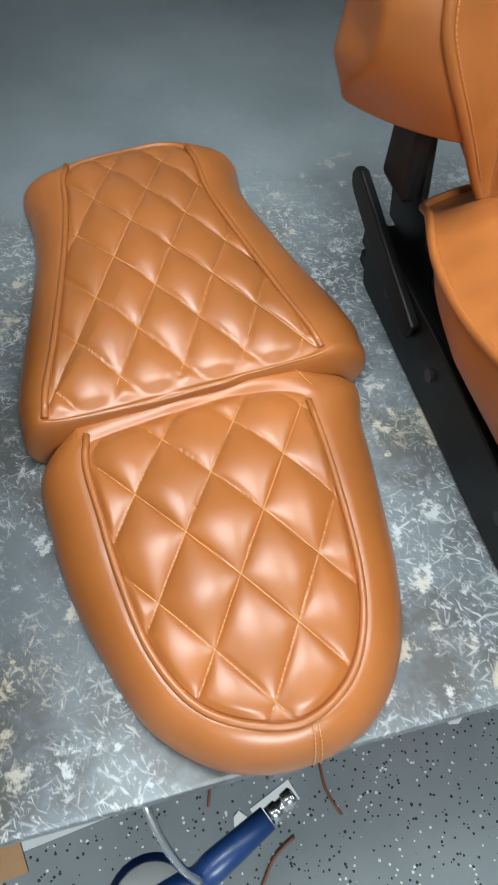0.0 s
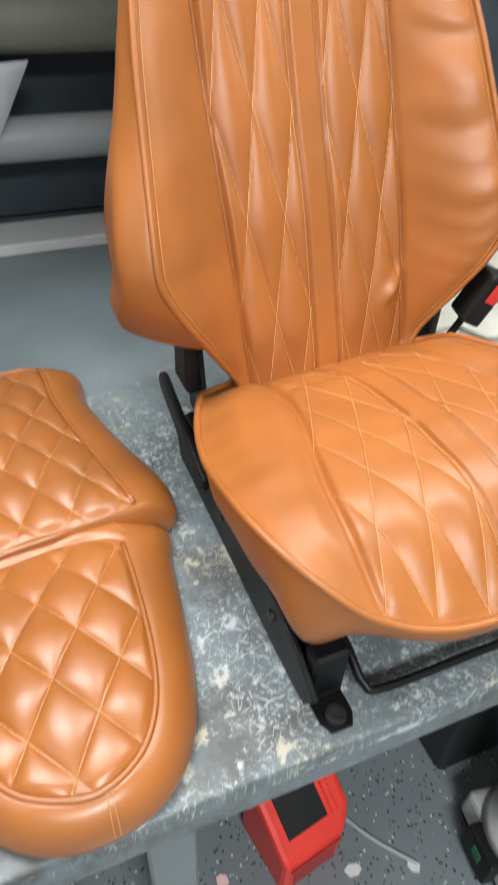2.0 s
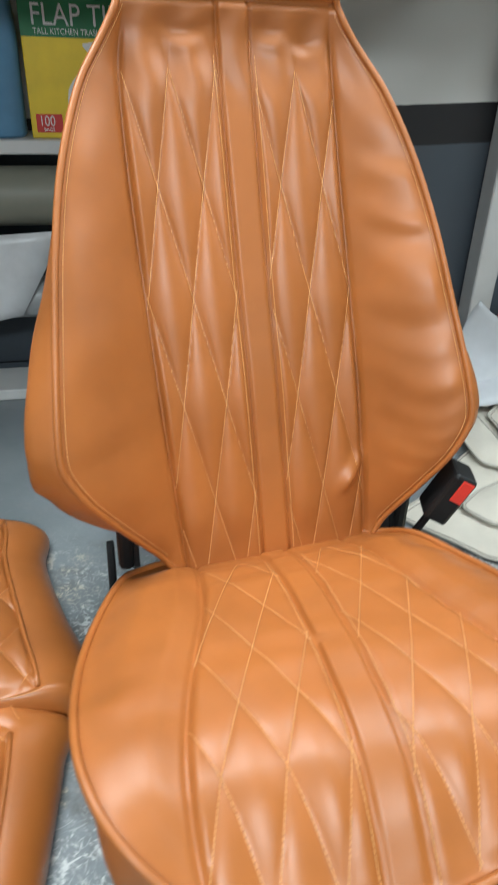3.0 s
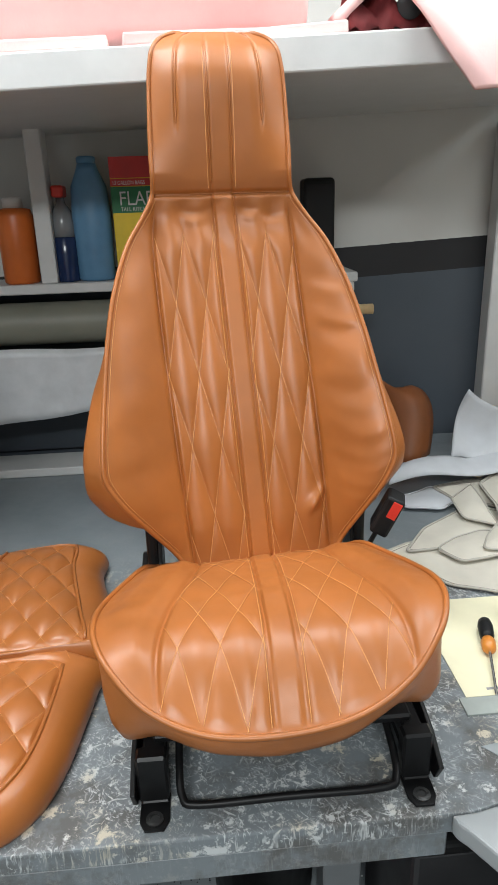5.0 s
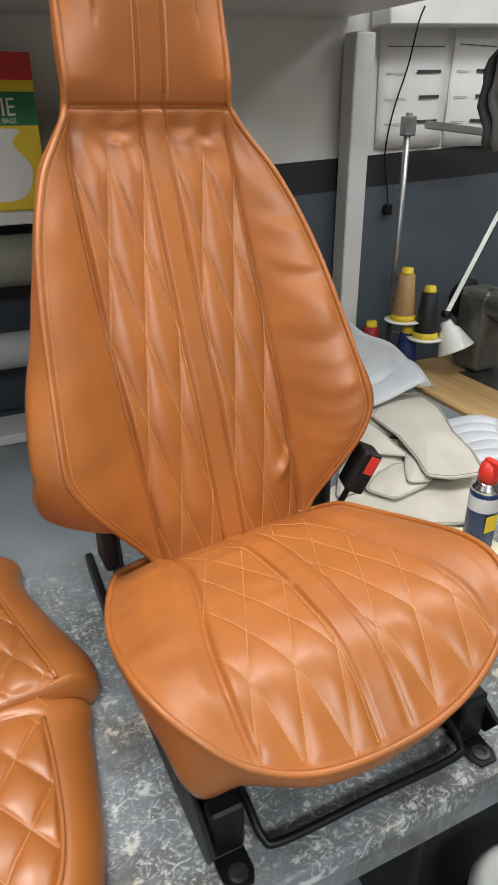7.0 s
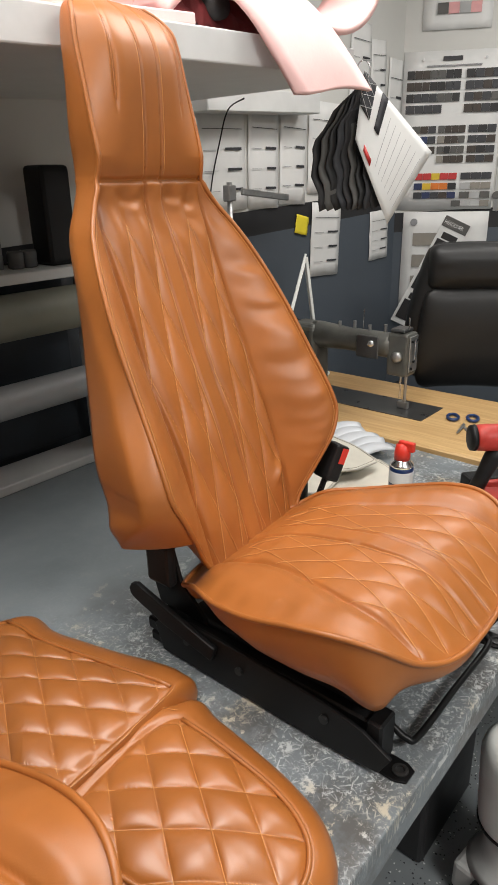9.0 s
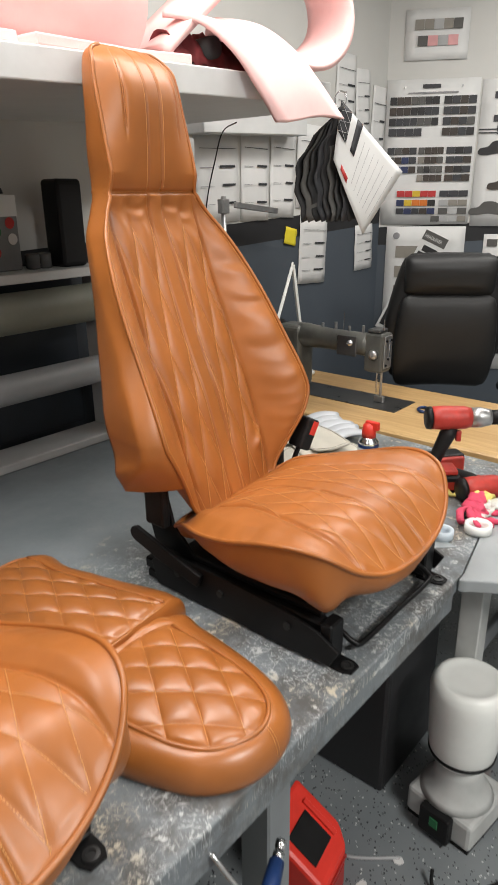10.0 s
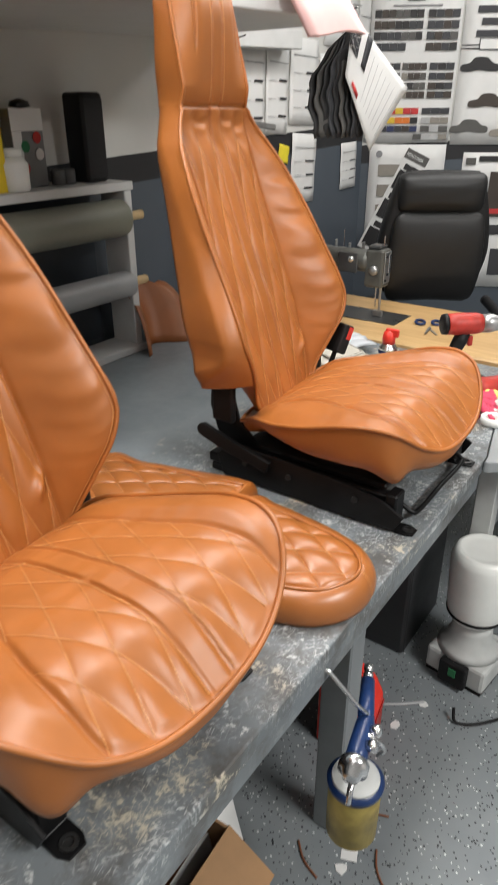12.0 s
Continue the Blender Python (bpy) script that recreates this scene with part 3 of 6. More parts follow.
def cushion_top(x, y, edge, rim):
    """Height of the seat cushion's top; edge: 0 in the middle to 1 at the piping, whose height is rim."""
    ax, pw = abs(x), cushion_half(y)
    z = curve(CUSHION_CROWN, y) + CUSHION_TILT * x
    k = edge ** 5
    z = z * (1 - k) + rim * k
    m = smoothstep(1.0, 0.93, edge)
    z += 0.011 * smoothstep(pw, pw + 0.035, ax) * smoothstep(1.0, 0.8, edge) * smoothstep(-0.03, 0.06, y)
    if ax < pw:
        a, b = lattice(x, quilt_y(y), CUSHION_EAST if x > 0 else CUSHION_WEST, *STEP_CUSHION)
        mask = smoothstep(0, 0.014, ax - STRIP) * smoothstep(0, 0.012, pw - ax) * m * smoothstep(0.43, 0.33, y)
        z += (0.0022 + 0.0045 * smoothstep(0.2, 0.02, y)) * pillow(a, b, 0.45) * mask
        z += 0.003 * smoothstep(0.0, 0.006, STRIP - ax) * m
    z -= 0.006 * math.exp(-((ax - pw) / 0.004) ** 2) * m
    z -= 0.0035 * math.exp(-((ax - STRIP) / 0.0028) ** 2) * m
    # drag folds over the front roll
    fan = smoothstep(0.12, 0.02, y) * smoothstep(1.0, 0.9, edge)
    z += 0.002 * fan * math.sin(x * 101 + 9 * y) + 0.0022 * fan * noise.noise((x * 30, y * 9, 2.0))
    f = noise.noise((x * 10 + 3, y * 26, 7.0))
    z += 0.0035 * m * f * smoothstep(0.05, 0.2, y)
    return z + 0.0025 * noise.noise((x * 8, y * 8, 0.4)) * m


def cushion(parent):
    table = [(CUSHION_X + x, y, z + CUSHION_TILT * x) for x, y, z in CUSHION_LINE]
    table += [(CUSHION_X - x, y, z - CUSHION_TILT * x) for x, y, z in CUSHION_LINE[-2:0:-1]]
    edge = spline(table, 22, True)
    mid = Vector((CUSHION_X, 0.2, 0))
    flat = [Vector((p.x, p.y, 0)) for p in edge]
    rings = []
    for shrink, drop in ((0.8, 0.108), (0.88, 0.112), (0.935, 0.104), (0.965, 0.083), (0.985, 0.055), (0.995, 0.026), (1.0, 0.004)):
        ring = []
        for p, q in zip(edge, flat):
            front = smoothstep(0.05, -0.04, p.y)
            nose = math.exp(-((abs(p.x - CUSHION_X) - 0.235) / 0.03) ** 2 - ((p.y - 0.03) / 0.045) ** 2)
            s = shrink - (1 - shrink) * 0.9 * front * (1 - nose) + 0.05 * nose * smoothstep(0.02, 0.09, drop) * smoothstep(0.86, 0.94, shrink)
            q = mid + (q - mid) * s
            q += (p - mid).normalized() * 0.006 * noise.noise((p.x * 12, p.y * 12, drop * 18)) * smoothstep(0.0, 0.04, drop)
            ring.append((q.x, q.y, p.z - drop * (1.0 - 0.42 * front * (1 - nose) - 0.72 * smoothstep(0.08, 0.42, p.y)) - 0.012 * nose * (drop > 0.05)))
        rings.append(ring)
    steps = 84
    for i in range(steps):
        s = 1 - 0.985 * i / steps
        ring = []
        for p, q in zip(edge, flat):
            w = mid + (q - mid) * s
            ring.append((w.x, w.y, cushion_top(w.x, w.y, s, p.z)))
        rings.append(ring)
    seat = mesh_part("seat", *loops(rings, True, True), TAN, parent, "tan leather seat cushion with diamond stitching")
    part("piping", tube([(mid.x + (p.x - mid.x) * 1.005, mid.y + (p.y - mid.y) * 1.005, p.z + 0.001) for p in edge], 0.0048, 8, True), TAN, seat, "tan leather piping", True)
    reach = radial(flat, mid)
    polar = sorted((math.atan2(p.y - mid.y, p.x - mid.x), p.z) for p in edge)
    angles, heights = np.array([a for a, _ in polar]), np.array([h for _, h in polar])

    def on(x, y, lift=0.0017):
        rim = float(np.interp(math.atan2(y - mid.y, x - mid.x), angles, heights, period=2 * math.pi))
        return (x, y, cushion_top(x, y, min(1, reach(x, y)), rim) + lift)

    def real_y(v):
        return v if v > FRONT_Y else FRONT_Y - (FRONT_Y - v) / FRONT_STRETCH

    def inside(x, v):
        y = real_y(v)
        return 0.024 < abs(x) < cushion_half(y) - 0.002 and y < 0.42 and reach(x, y) < 0.965

    lines = quilt_lines(CUSHION_EAST, *STEP_CUSHION, lambda x, v: x > 0 and inside(x, v), lambda x, v: on(x, real_y(v)), 8, 110)
    lines += quilt_lines(CUSHION_WEST, *STEP_CUSHION, lambda x, v: x < 0 and inside(x, v), lambda x, v: on(x, real_y(v)), 8, 110)
    for s in (-0.027, 0.027):
        lines.append([on(s, -0.034 + k * 0.006) for k in range(74)])
    mesh_part("stitching", *stitches(lines, 0.0052, 0.8, 0.0006), TAN_THREAD, seat, "pale tan thread")["kind"] = "stuff"
    return seat


def seat_frame(parent):
    for s in (-1, 1):
        x = s * 0.2
        rail = part("rail", box(x - 0.018, 0.03, 0.022, x + 0.018, 0.56, 0.05, 0.004), BLACK_METAL, parent, "black steel slide rail")
        part("slider", box(x - 0.016, 0.03, 0.0505, x + 0.016, 0.52, 0.085, 0.004), BLACK_METAL, rail)
        part("front_bracket", box(x - 0.024, 0.022, 0.012, x + 0.022, 0.05, 0.095, 0.004), BLACK_METAL, rail)
        tab = prism([(x - 0.022, 0.045), (x + 0.022, 0.045), (x + 0.022, -0.004), (x + 0.014, -0.02), (x - 0.014, -0.02), (x - 0.022, -0.004)], 0.001, 0.005, 0.001)
        part("mounting_tab", tab, BLACK_METAL, rail)
        part("bolt_ring", lathe([(0.013, 0.0052), (0.013, 0.0075), (0.0075, 0.0085), (0.0075, 0.0052)], 20, None, pose(x, -0.002, 0)), DARK_STEEL, rail, "worn dark steel bolt eye")
        part("rear_foot", box(x - 0.02, 0.5, 0.0, x + 0.02, 0.55, 0.022, 0.003), BLACK_METAL, rail)
        part("front_foot", box(x - 0.02, 0.024, 0.0055, x + 0.02, 0.06, 0.0115, 0.002), BLACK_METAL, rail)
        upright = Matrix.Translation((s * 0.238, 0, 0)) @ Matrix(((0, 0, 1, 0), (1, 0, 0, 0), (0, 1, 0, 0), (0, 0, 0, 1)))
        part("recliner_lever", prism([(0.555, 0.142), (0.57, 0.137), (0.578, 0.124), (0.573, 0.11), (0.56, 0.103), (0.48, 0.078), (0.36, 0.055), (0.35, 0.085), (0.45, 0.112)], -0.006, 0.006, 0.003, None, upright), BLACK_PLASTIC, parent)
        part("side_plate", prism([(0.02, 0.012), (0.1, 0.006), (0.5, 0.006), (0.52, 0.06), (0.48, 0.1), (0.4, 0.1), (0.33, 0.1), (0.2, 0.096), (0.12, 0.09), (0.05, 0.076), (0.0, 0.05)], -0.004, 0.004, 0.002, None, Matrix.Translation((-s * 0.009, 0, 0)) @ upright), BLACK_METAL, parent)
        for yy in (0.12, 0.3, 0.43):
            part("rivet", rod((s * 0.2325, yy, 0.06), (s * 0.2375, yy, 0.06), 0.008, 12), DARK_STEEL, parent)
        part("hinge_plate", prism([(0.4, 0.09), (0.53, 0.09), (0.56, 0.18), (0.55, 0.3), (0.51, 0.3), (0.47, 0.16)], -0.004, 0.004, 0.001, None, Matrix.Translation((s * 0.2, 0, 0)) @ Matrix(((0, 0, 1, 0), (1, 0, 0, 0), (0, 1, 0, 0), (0, 0, 0, 1)))), BLACK_METAL, parent)
        part("hinge_cover", box(s * 0.215 - 0.012, 0.475, 0.15, s * 0.215 + 0.012, 0.54, 0.25, 0.008, seg=2), BLACK_PLASTIC, parent)
    bar = spline([(-0.162, 0.13, 0.07), (-0.162, 0.05, 0.05), (-0.158, 0.012, 0.03), (-0.135, 0.0, 0.024), (0, -0.001, 0.026), (0.14, -0.003, 0.028), (0.163, 0.01, 0.034), (0.168, 0.05, 0.05), (0.168, 0.13, 0.07)], 6)
    part("adjuster_bar", tube(bar, 0.006, 10), BLACK_METAL, parent, "bent black steel bar", True)
    part("seat_pan", box(-0.2, 0.06, 0.0855, 0.2, 0.46, 0.1, 0.004), BLACK_METAL, parent)


def belt_buckle(parent):
    m = aim((0.222, 0.45, 0.17), (0.284, 0.432, 0.31))
    buckle = part("belt_buckle", box(-0.027, -0.019, 0.055, 0.027, 0.019, 0.142, 0.006, None, m, 2), BLACK_PLASTIC, parent, "black belt buckle with red button")
    front = -1 if (m.to_3x3() @ Vector((1, 0, 0))).y > 0 else 1
    outer = 1 if (m.to_3x3() @ Vector((0, 1, 0))).x > 0 else -1
    part("button", box(front * 0.0265, outer * -0.004, 0.1, front * 0.0285, outer * 0.0145, 0.137, 0.0006, None, m), RED_PLASTIC, buckle, "red release button")
    for dx in (-0.006, 0.006):
        part("stalk", rod(m @ Vector((dx, 0, -0.07)), m @ Vector((dx * 0.6, 0, 0.062)), 0.0042, 10), BLACK_METAL, buckle)


def bucket_seat(place, rz):
    seat = thing("bucket_seat", "tan leather bucket seat with diamond quilting on bench", "car seat", place, rz, "reupholstered bucket seats")
    backrest(seat)
    cushion(seat)
    seat_frame(seat)
    return seat


SEAT = bucket_seat((0.207, 0, 0.8), 0)
OTHER = copy_thing(SEAT, pose(-0.727, -0.004, 0.8, 0, 0, -1))
belt_buckle(SEAT)
for o in list(OTHER.children_recursive):
    if o.parent == OTHER and o.name.startswith("backrest"):
        o.location.x, o.location.y = -0.03, -0.04
    inner = o.type == "MESH" and o.parent == OTHER and min(v.co.x for v in o.data.vertices) > 0.2
    if o.name.startswith("adjuster_bar") or (inner and o.name.startswith(("side_plate", "rivet", "recliner_lever"))):
        bpy.data.objects.remove(o)
    elif o.parent == OTHER and o.name.startswith(("rail", "side_plate", "rivet", "recliner_lever", "seat_pan")):
        o.location.y += 0.07
        if o.name.startswith("rail") and o.data.vertices[0].co.x > 0:
            o.location.x -= 0.03

# ---- quilted motorcycle saddle pads ----


def pad(name, label, pairs, height, dome, origin, v1, v2, pipes, hem, square, nose=()):
    """A quilted pad from pairs of (outer edge, quilted panel edge) points; pipes: runs of pair numbers that carry piping; square: +1 or -1 for an upright hem at the rear or front."""
    ob = thing(name, label, "saddle pad", (origin[0], origin[1], 0.8), 0, "quilted saddle pads")
    ox, oy = origin
    per = 32
    outer = spline([(a - ox, b - oy, 0) for (a, b), _ in pairs], per, True)
    inner = spline([(a - ox, b - oy, 0) for _, (a, b) in pairs], per, True)
    n = len(outer)
    mid = sum(inner, Vector()) / n

    def top(x, y, s):
        z = height + dome * (1 - s * s)
        a, b = lattice(x, y, (0, 0), v1, v2)
        m = smoothstep(1.0, 0.93, s)
        return z + 0.0095 * (pillow(a, b, 0.42) - 0.4) * m - 0.002 * smoothstep(0.9, 1.0, s) + 0.0015 * noise.noise((x * 20, y * 20, 2.2))

    upright = [1 - 0.86 * smoothstep(0.35, 0.8, square * (o - i).normalized().y) for o, i in zip(outer, inner)]
    rings = []
    for lean, z in ((0.2, 0.0), (0.09, 0.04), (0.02, 0.16), (0.0, 0.3), (0.06, 0.5), (0.2, 0.69), (0.4, 0.84), (0.6, 0.93), (0.8, 0.985), (0.95, 1.0)):
        ring = []
        for o, i, w in zip(outer, inner, upright):
            f = lean * w if z < 0.95 else lean * (w if z < 0.99 else 1)
            rise = height * (z + (1 - w) * 0.12 * smoothstep(0.4, 0.93, z) * (1 - z))
            ring.append(tuple(o.lerp(i, f) + Vector((0, 0, rise - 0.003 * noise.noise((o.x * 12, o.y * 12, 8)) * z))))
        rings.append(ring)
    steps = 74
    for i in range(steps):
        s = 1 - 0.985 * i / steps
        rings.append([(*(mid + (p - mid) * s).xy, top(*(mid + (p - mid) * s).xy, s)) for p in inner])
    body = mesh_part("cover", *loops(rings, True, True), PAD_TAN, ob, "tan quilted leather cover")
    for first, last in pipes:
        run = [inner[k % n] for k in range(first * per, last * per + 1)]
        run = [run[0] + (run[0] - run[4]).normalized() * 0.02] + run + [run[-1] + (run[-1] - run[-5]).normalized() * 0.02]
        part("piping", tube([(p.x, p.y, height + 0.0005) for p in run], 0.0038, 8), PAD_TAN, body, "tan leather piping", True)

    reach = radial(inner, mid)

    lines = quilt_lines((0, 0), v1, v2, lambda x, y: abs(x) < 0.3 and abs(y) < 0.36 and reach(x, y) < 0.92, lambda x, y: (x, y, top(x, y, reach(x, y)) + 0.0014), 9, 72)
    for first, last in hem:
        lines.append([tuple(Vector(rings[8][k % n]) + Vector((0, 0, 0.0014))) for k in range(first * per, last * per + 1)])
    for k in nose:
        for off in (-0.5, 0.5):
            j = int(k * per + off * 3) % n
            lines.append([tuple(Vector(r[j]) * 1.004 + Vector((0, 0, 0.001))) for r in rings[3:10]])
    mesh_part("stitching", *stitches(lines, 0.0046, 0.78, 0.0005), TAN_THREAD, body, "pale tan thread")["kind"] = "stuff"
    return ob


REAR_PAD = [((-0.462, 0.29), (-0.412, 0.283)), ((-0.461, 0.22), (-0.406, 0.2)), ((-0.449, 0.15), (-0.398, 0.14)), ((-0.426, 0.08), (-0.384, 0.075)), ((-0.395, 0.015), (-0.357, 0.024)), ((-0.34, -0.03), (-0.318, -0.003)),
            ((-0.275, -0.043), (-0.27, -0.013)), ((-0.208, -0.026), (-0.226, 0.008)), ((-0.16, 0.025), (-0.198, 0.048)), ((-0.134, 0.1), (-0.182, 0.105)), ((-0.12, 0.19), (-0.174, 0.19)), ((-0.11, 0.27), (-0.172, 0.275)), ((-0.108, 0.338), (-0.178, 0.308)), ((-0.25, 0.352), (-0.25, 0.32)), ((-0.405, 0.335), (-0.378, 0.302))]
pad("rear_saddle_pad", "rounded tan leather saddle pad with diamond quilting", REAR_PAD, 0.063, 0.018, (-0.256, 0.175), (0.0395, -0.0518), (-0.0368, -0.0578), [(0, 11)], [(12, 14)], 1, (6.2,))
FRONT_PAD = [((-0.48, 0.348), (-0.444, 0.345)), ((-0.472, 0.43), (-0.428, 0.42)), ((-0.456, 0.51), (-0.412, 0.5)), ((-0.443, 0.59), (-0.398, 0.58)), ((-0.442, 0.665), (-0.39, 0.645)), ((-0.446, 0.73), (-0.386, 0.704)), ((-0.385, 0.746), (-0.36, 0.73)),
             ((-0.29, 0.766), (-0.29, 0.744)), ((-0.215, 0.772), (-0.235, 0.744)), ((-0.148, 0.748), (-0.212, 0.716)), ((-0.148, 0.675), (-0.208, 0.65)), ((-0.132, 0.6), (-0.198, 0.595)), ((-0.108, 0.52), (-0.18, 0.52)), ((-0.08, 0.445), (-0.16, 0.44)), ((-0.072, 0.39), (-0.143, 0.375)), ((-0.098, 0.344), (-0.152, 0.348)), ((-0.28, 0.327), (-0.28, 0.334)), ((-0.45, 0.312), (-0.432, 0.32))]
pad("front_saddle_pad", "waisted tan leather saddle pad with diamond quilting", FRONT_PAD, 0.074, 0.014, (-0.295, 0.364), (0.0395, -0.0545), (-0.0295, -0.0585), [(0, 5), (9, 14)], [(15, 17)], -1)

# ---- material rack at the back of the bench ----
RACK_Y, SHELF_Z = 1.4, 1.436
rack = thing("material_rack", "white wooden rack with shelf and fabric roll pegs", "rack", (0, 0, 0))
part("shelf", box(-2.6, RACK_Y, SHELF_Z - 0.03, 0.63, 1.6195, SHELF_Z, 0.003), WHITE_PAINT, rack)
for x in (0.6, -1.9):
    post = part("post", box(x - 0.015, RACK_Y + 0.002, 0.8305, x + 0.02, RACK_Y + 0.13, SHELF_Z - 0.0305, 0.003), WHITE_PAINT, rack)
part("bottom_rail", box(-2.6, RACK_Y - 0.012, 0.8005, 0.632, RACK_Y + 0.14, 0.83, 0.003), WHITE_PAINT, rack)
part("upright", box(-0.365, RACK_Y + 0.01, SHELF_Z + 0.0005, -0.315, RACK_Y + 0.09, 1.9, 0.003), WHITE_PAINT, rack)
part("back_board", box(-2.6, 1.585, 0.8305, 0.58, 1.61, SHELF_Z - 0.0305), plain("dark_blue_grey_board", (0.035, 0.045, 0.058), 0.6), rack, "dark blue-grey back board")
OLIVE = plain("olive_vinyl", (0.2, 0.2, 0.16), 0.5, 0, 0.1, 6)
SILVER = plain("silver_grey_vinyl", (0.36, 0.37, 0.38), 0.42, 0, 0.08, 6)
DOWEL = plain("pale_dowel_wood", (0.58, 0.42, 0.22), 0.55, 0, 0.15, 20)


def fabric_roll(z, r, mat, label, x1):
    roll = thing("fabric_roll", label, "fabric roll", (0, 0, 0))
    y = RACK_Y + 0.03
    part("fabric", lathe([(0.02, 0), (r * 0.98, 0.001), (r, 0.01), (r * 1.01, 1.2), (r, x1 + 2.5), (r * 0.97, x1 + 2.508), (0.02, x1 + 2.509)], 40, None, aim((-2.5, y, z), (1, y, z))), mat, roll, smooth=True)
    part("dowel", rod((x1 - 0.1, y, z), (0.69, y, z), 0.017, 20), DOWEL, roll, "bare wooden dowel", True)


fabric_roll(1.312, 0.066, OLIVE, "roll of olive grey vinyl on wooden dowel", 0.575)
fabric_roll(1.068, 0.05, SILVER, "roll of silver grey vinyl on wooden dowel", 0.59)

# ---- overhead shelf ----
TILT_SHELF = pose(0, 0, 0, 0, -2.2, 0)
SHELF_M = Matrix.Translation((0, 0, 1.955)) @ TILT_SHELF
over = thing("overhead_shelf", "thick white painted overhead shelf", "shelf", (0, 0, 0))
over.matrix_world = SHELF_M
part("board", prism([(-3.3, 0.78), (1.06, 0.78), (1.16, 0.86), (1.16, 1.61), (-3.3, 1.61)], -0.068, 0.0, 0.004), WHITE_PAINT, over)
post = part("post", box(1.135, 1.535, -1.2, 1.21, 1.605, -0.07, 0.004, None, TILT_SHELF.inverted()), WHITE_PAINT, over)

part("rear_beam", box(1.23, 1.5, -0.1, 1.95, 1.6, -0.02, 0.004), WHITE_PAINT, over)

# ---- sewing table, machine, chair ----
table = thing("sewing_table", "sewing table with pale wood laminate top", "table", (1.58, 0.7, 0))
part("tabletop", box(-0.31, -1.15, 0.765, 0.31, 0.75, 0.802, 0.006), WOOD, table)
for x in (-0.24, 0.24):
    for y in (-1.0, 0.6):
        part("leg", box(x - 0.025, y - 0.025, 0, x + 0.025, y + 0.025, 0.764, 0.003), BLACK_METAL, table)


def colour(name, rgb, rough=0.5, metal=0.0, vary=0.1, scale=14.0, bump=0.08):
    return plain(name, rgb, rough, metal, vary, scale, bump)


BLUE_PAINT = colour("blue_enamel", (0.01, 0.03, 0.105), 0.32)
YELLOW = colour("yellow_print", (0.72, 0.52, 0.02), 0.5)
GREEN = colour("green_print", (0.02, 0.16, 0.06), 0.5)
RED_INK = colour("red_print", (0.5, 0.03, 0.025), 0.5)
CREAM = leather_material("cream_vinyl", (0.55, 0.52, 0.45), 0.5)
GREY_VINYL = leather_material("pale_grey_vinyl", (0.5, 0.52, 0.55), 0.42)
PINK = colour("pink_foam", (0.86, 0.56, 0.54), 0.85, 0, 0.06, 9, 0.3)
CARD = colour("brown_cardboard", (0.3, 0.17, 0.08), 0.8, 0, 0.15, 9)
MILKY = colour("milky_plastic", (0.82, 0.83, 0.8), 0.35, 0, 0.08, 5)
CAST = colour("grey_cast_metal", (0.5, 0.51, 0.5), 0.5, 0.0, 0.15, 9)
MACHINE = colour("worn_machine_enamel", (0.11, 0.11, 0.1), 0.36, 0.3, 0.25, 14)
PLATE = colour("dark_steel_plate", (0.13, 0.13, 0.13), 0.3, 0.8, 0.2, 12)


def words(text, size, place, parent, mat, rx=90.0, rz=0.0, wide=1.0):
    data = bpy.data.curves.new("lettering", "FONT")
    data.body, data.size, data.extrude = text, size, 0.0003
    data.materials.append(mat)
    ob = new("lettering", data)
    ob.parent = parent
    ob.matrix_basis = pose(*place, rx, 0, rz) @ Matrix.Diagonal((wide, 1, 1, 1))
    return ob


def sheet(rows, thick=0.004):
    """A soft sheet from rows of points, with thickness."""
    n = len(rows[0])
    bm = bmesh.new()
    grid = [[bm.verts.new(p) for p in row] for row in rows]
    for i in range(len(rows) - 1):
        for k in range(n - 1):
            bm.faces.new((grid[i][k], grid[i][k + 1], grid[i + 1][k + 1], grid[i + 1][k]))
    bm.normal_update()
    bmesh.ops.solidify(bm, geom=list(bm.faces), thickness=thick)
    return bm


# ---- grey side table beside the bench ----
side = thing("side_table", "grey painted side table with rounded worn corner", "table", (0.44, -0.002, 0))
part("tabletop", prism([(0.0, -0.036), (0.004, -0.05), (0.016, -0.065), (0.38, -0.66), (1.1, -0.66), (1.1, 0.1), (0.78, 0.118), (0.035, -0.0345)], 0.768, 0.8025, 0.005), plain("pale_grey_table_paint", (0.3, 0.32, 0.33), 0.42, 0, 0.1, 6), side)
for lx, ly in ((0.19, -0.02), (0.95, 0.05), (0.9, -0.58)):
    part("leg", box(lx - 0.03, ly - 0.03, 0, lx + 0.03, ly + 0.03, 0.767, 0.003), CAST, side, "pale grey leg")
part("brace", box(0.221, -0.03, 0.42, 0.915, -0.012, 0.48, 0.003, None, pose(0, -0.0, 0, 0, 0, 0)), GREY_WOOD, side)

# ---- things on the bench ----


CREAM_EDGE = leather_material("cream_piping_vinyl", (0.4, 0.38, 0.33), 0.5)
# Dark colour that paints the shadow along the piping into the seam
SEAM_SHADE = colour("brown_grey_seam_shadow", (0.16, 0.14, 0.12), 0.7)


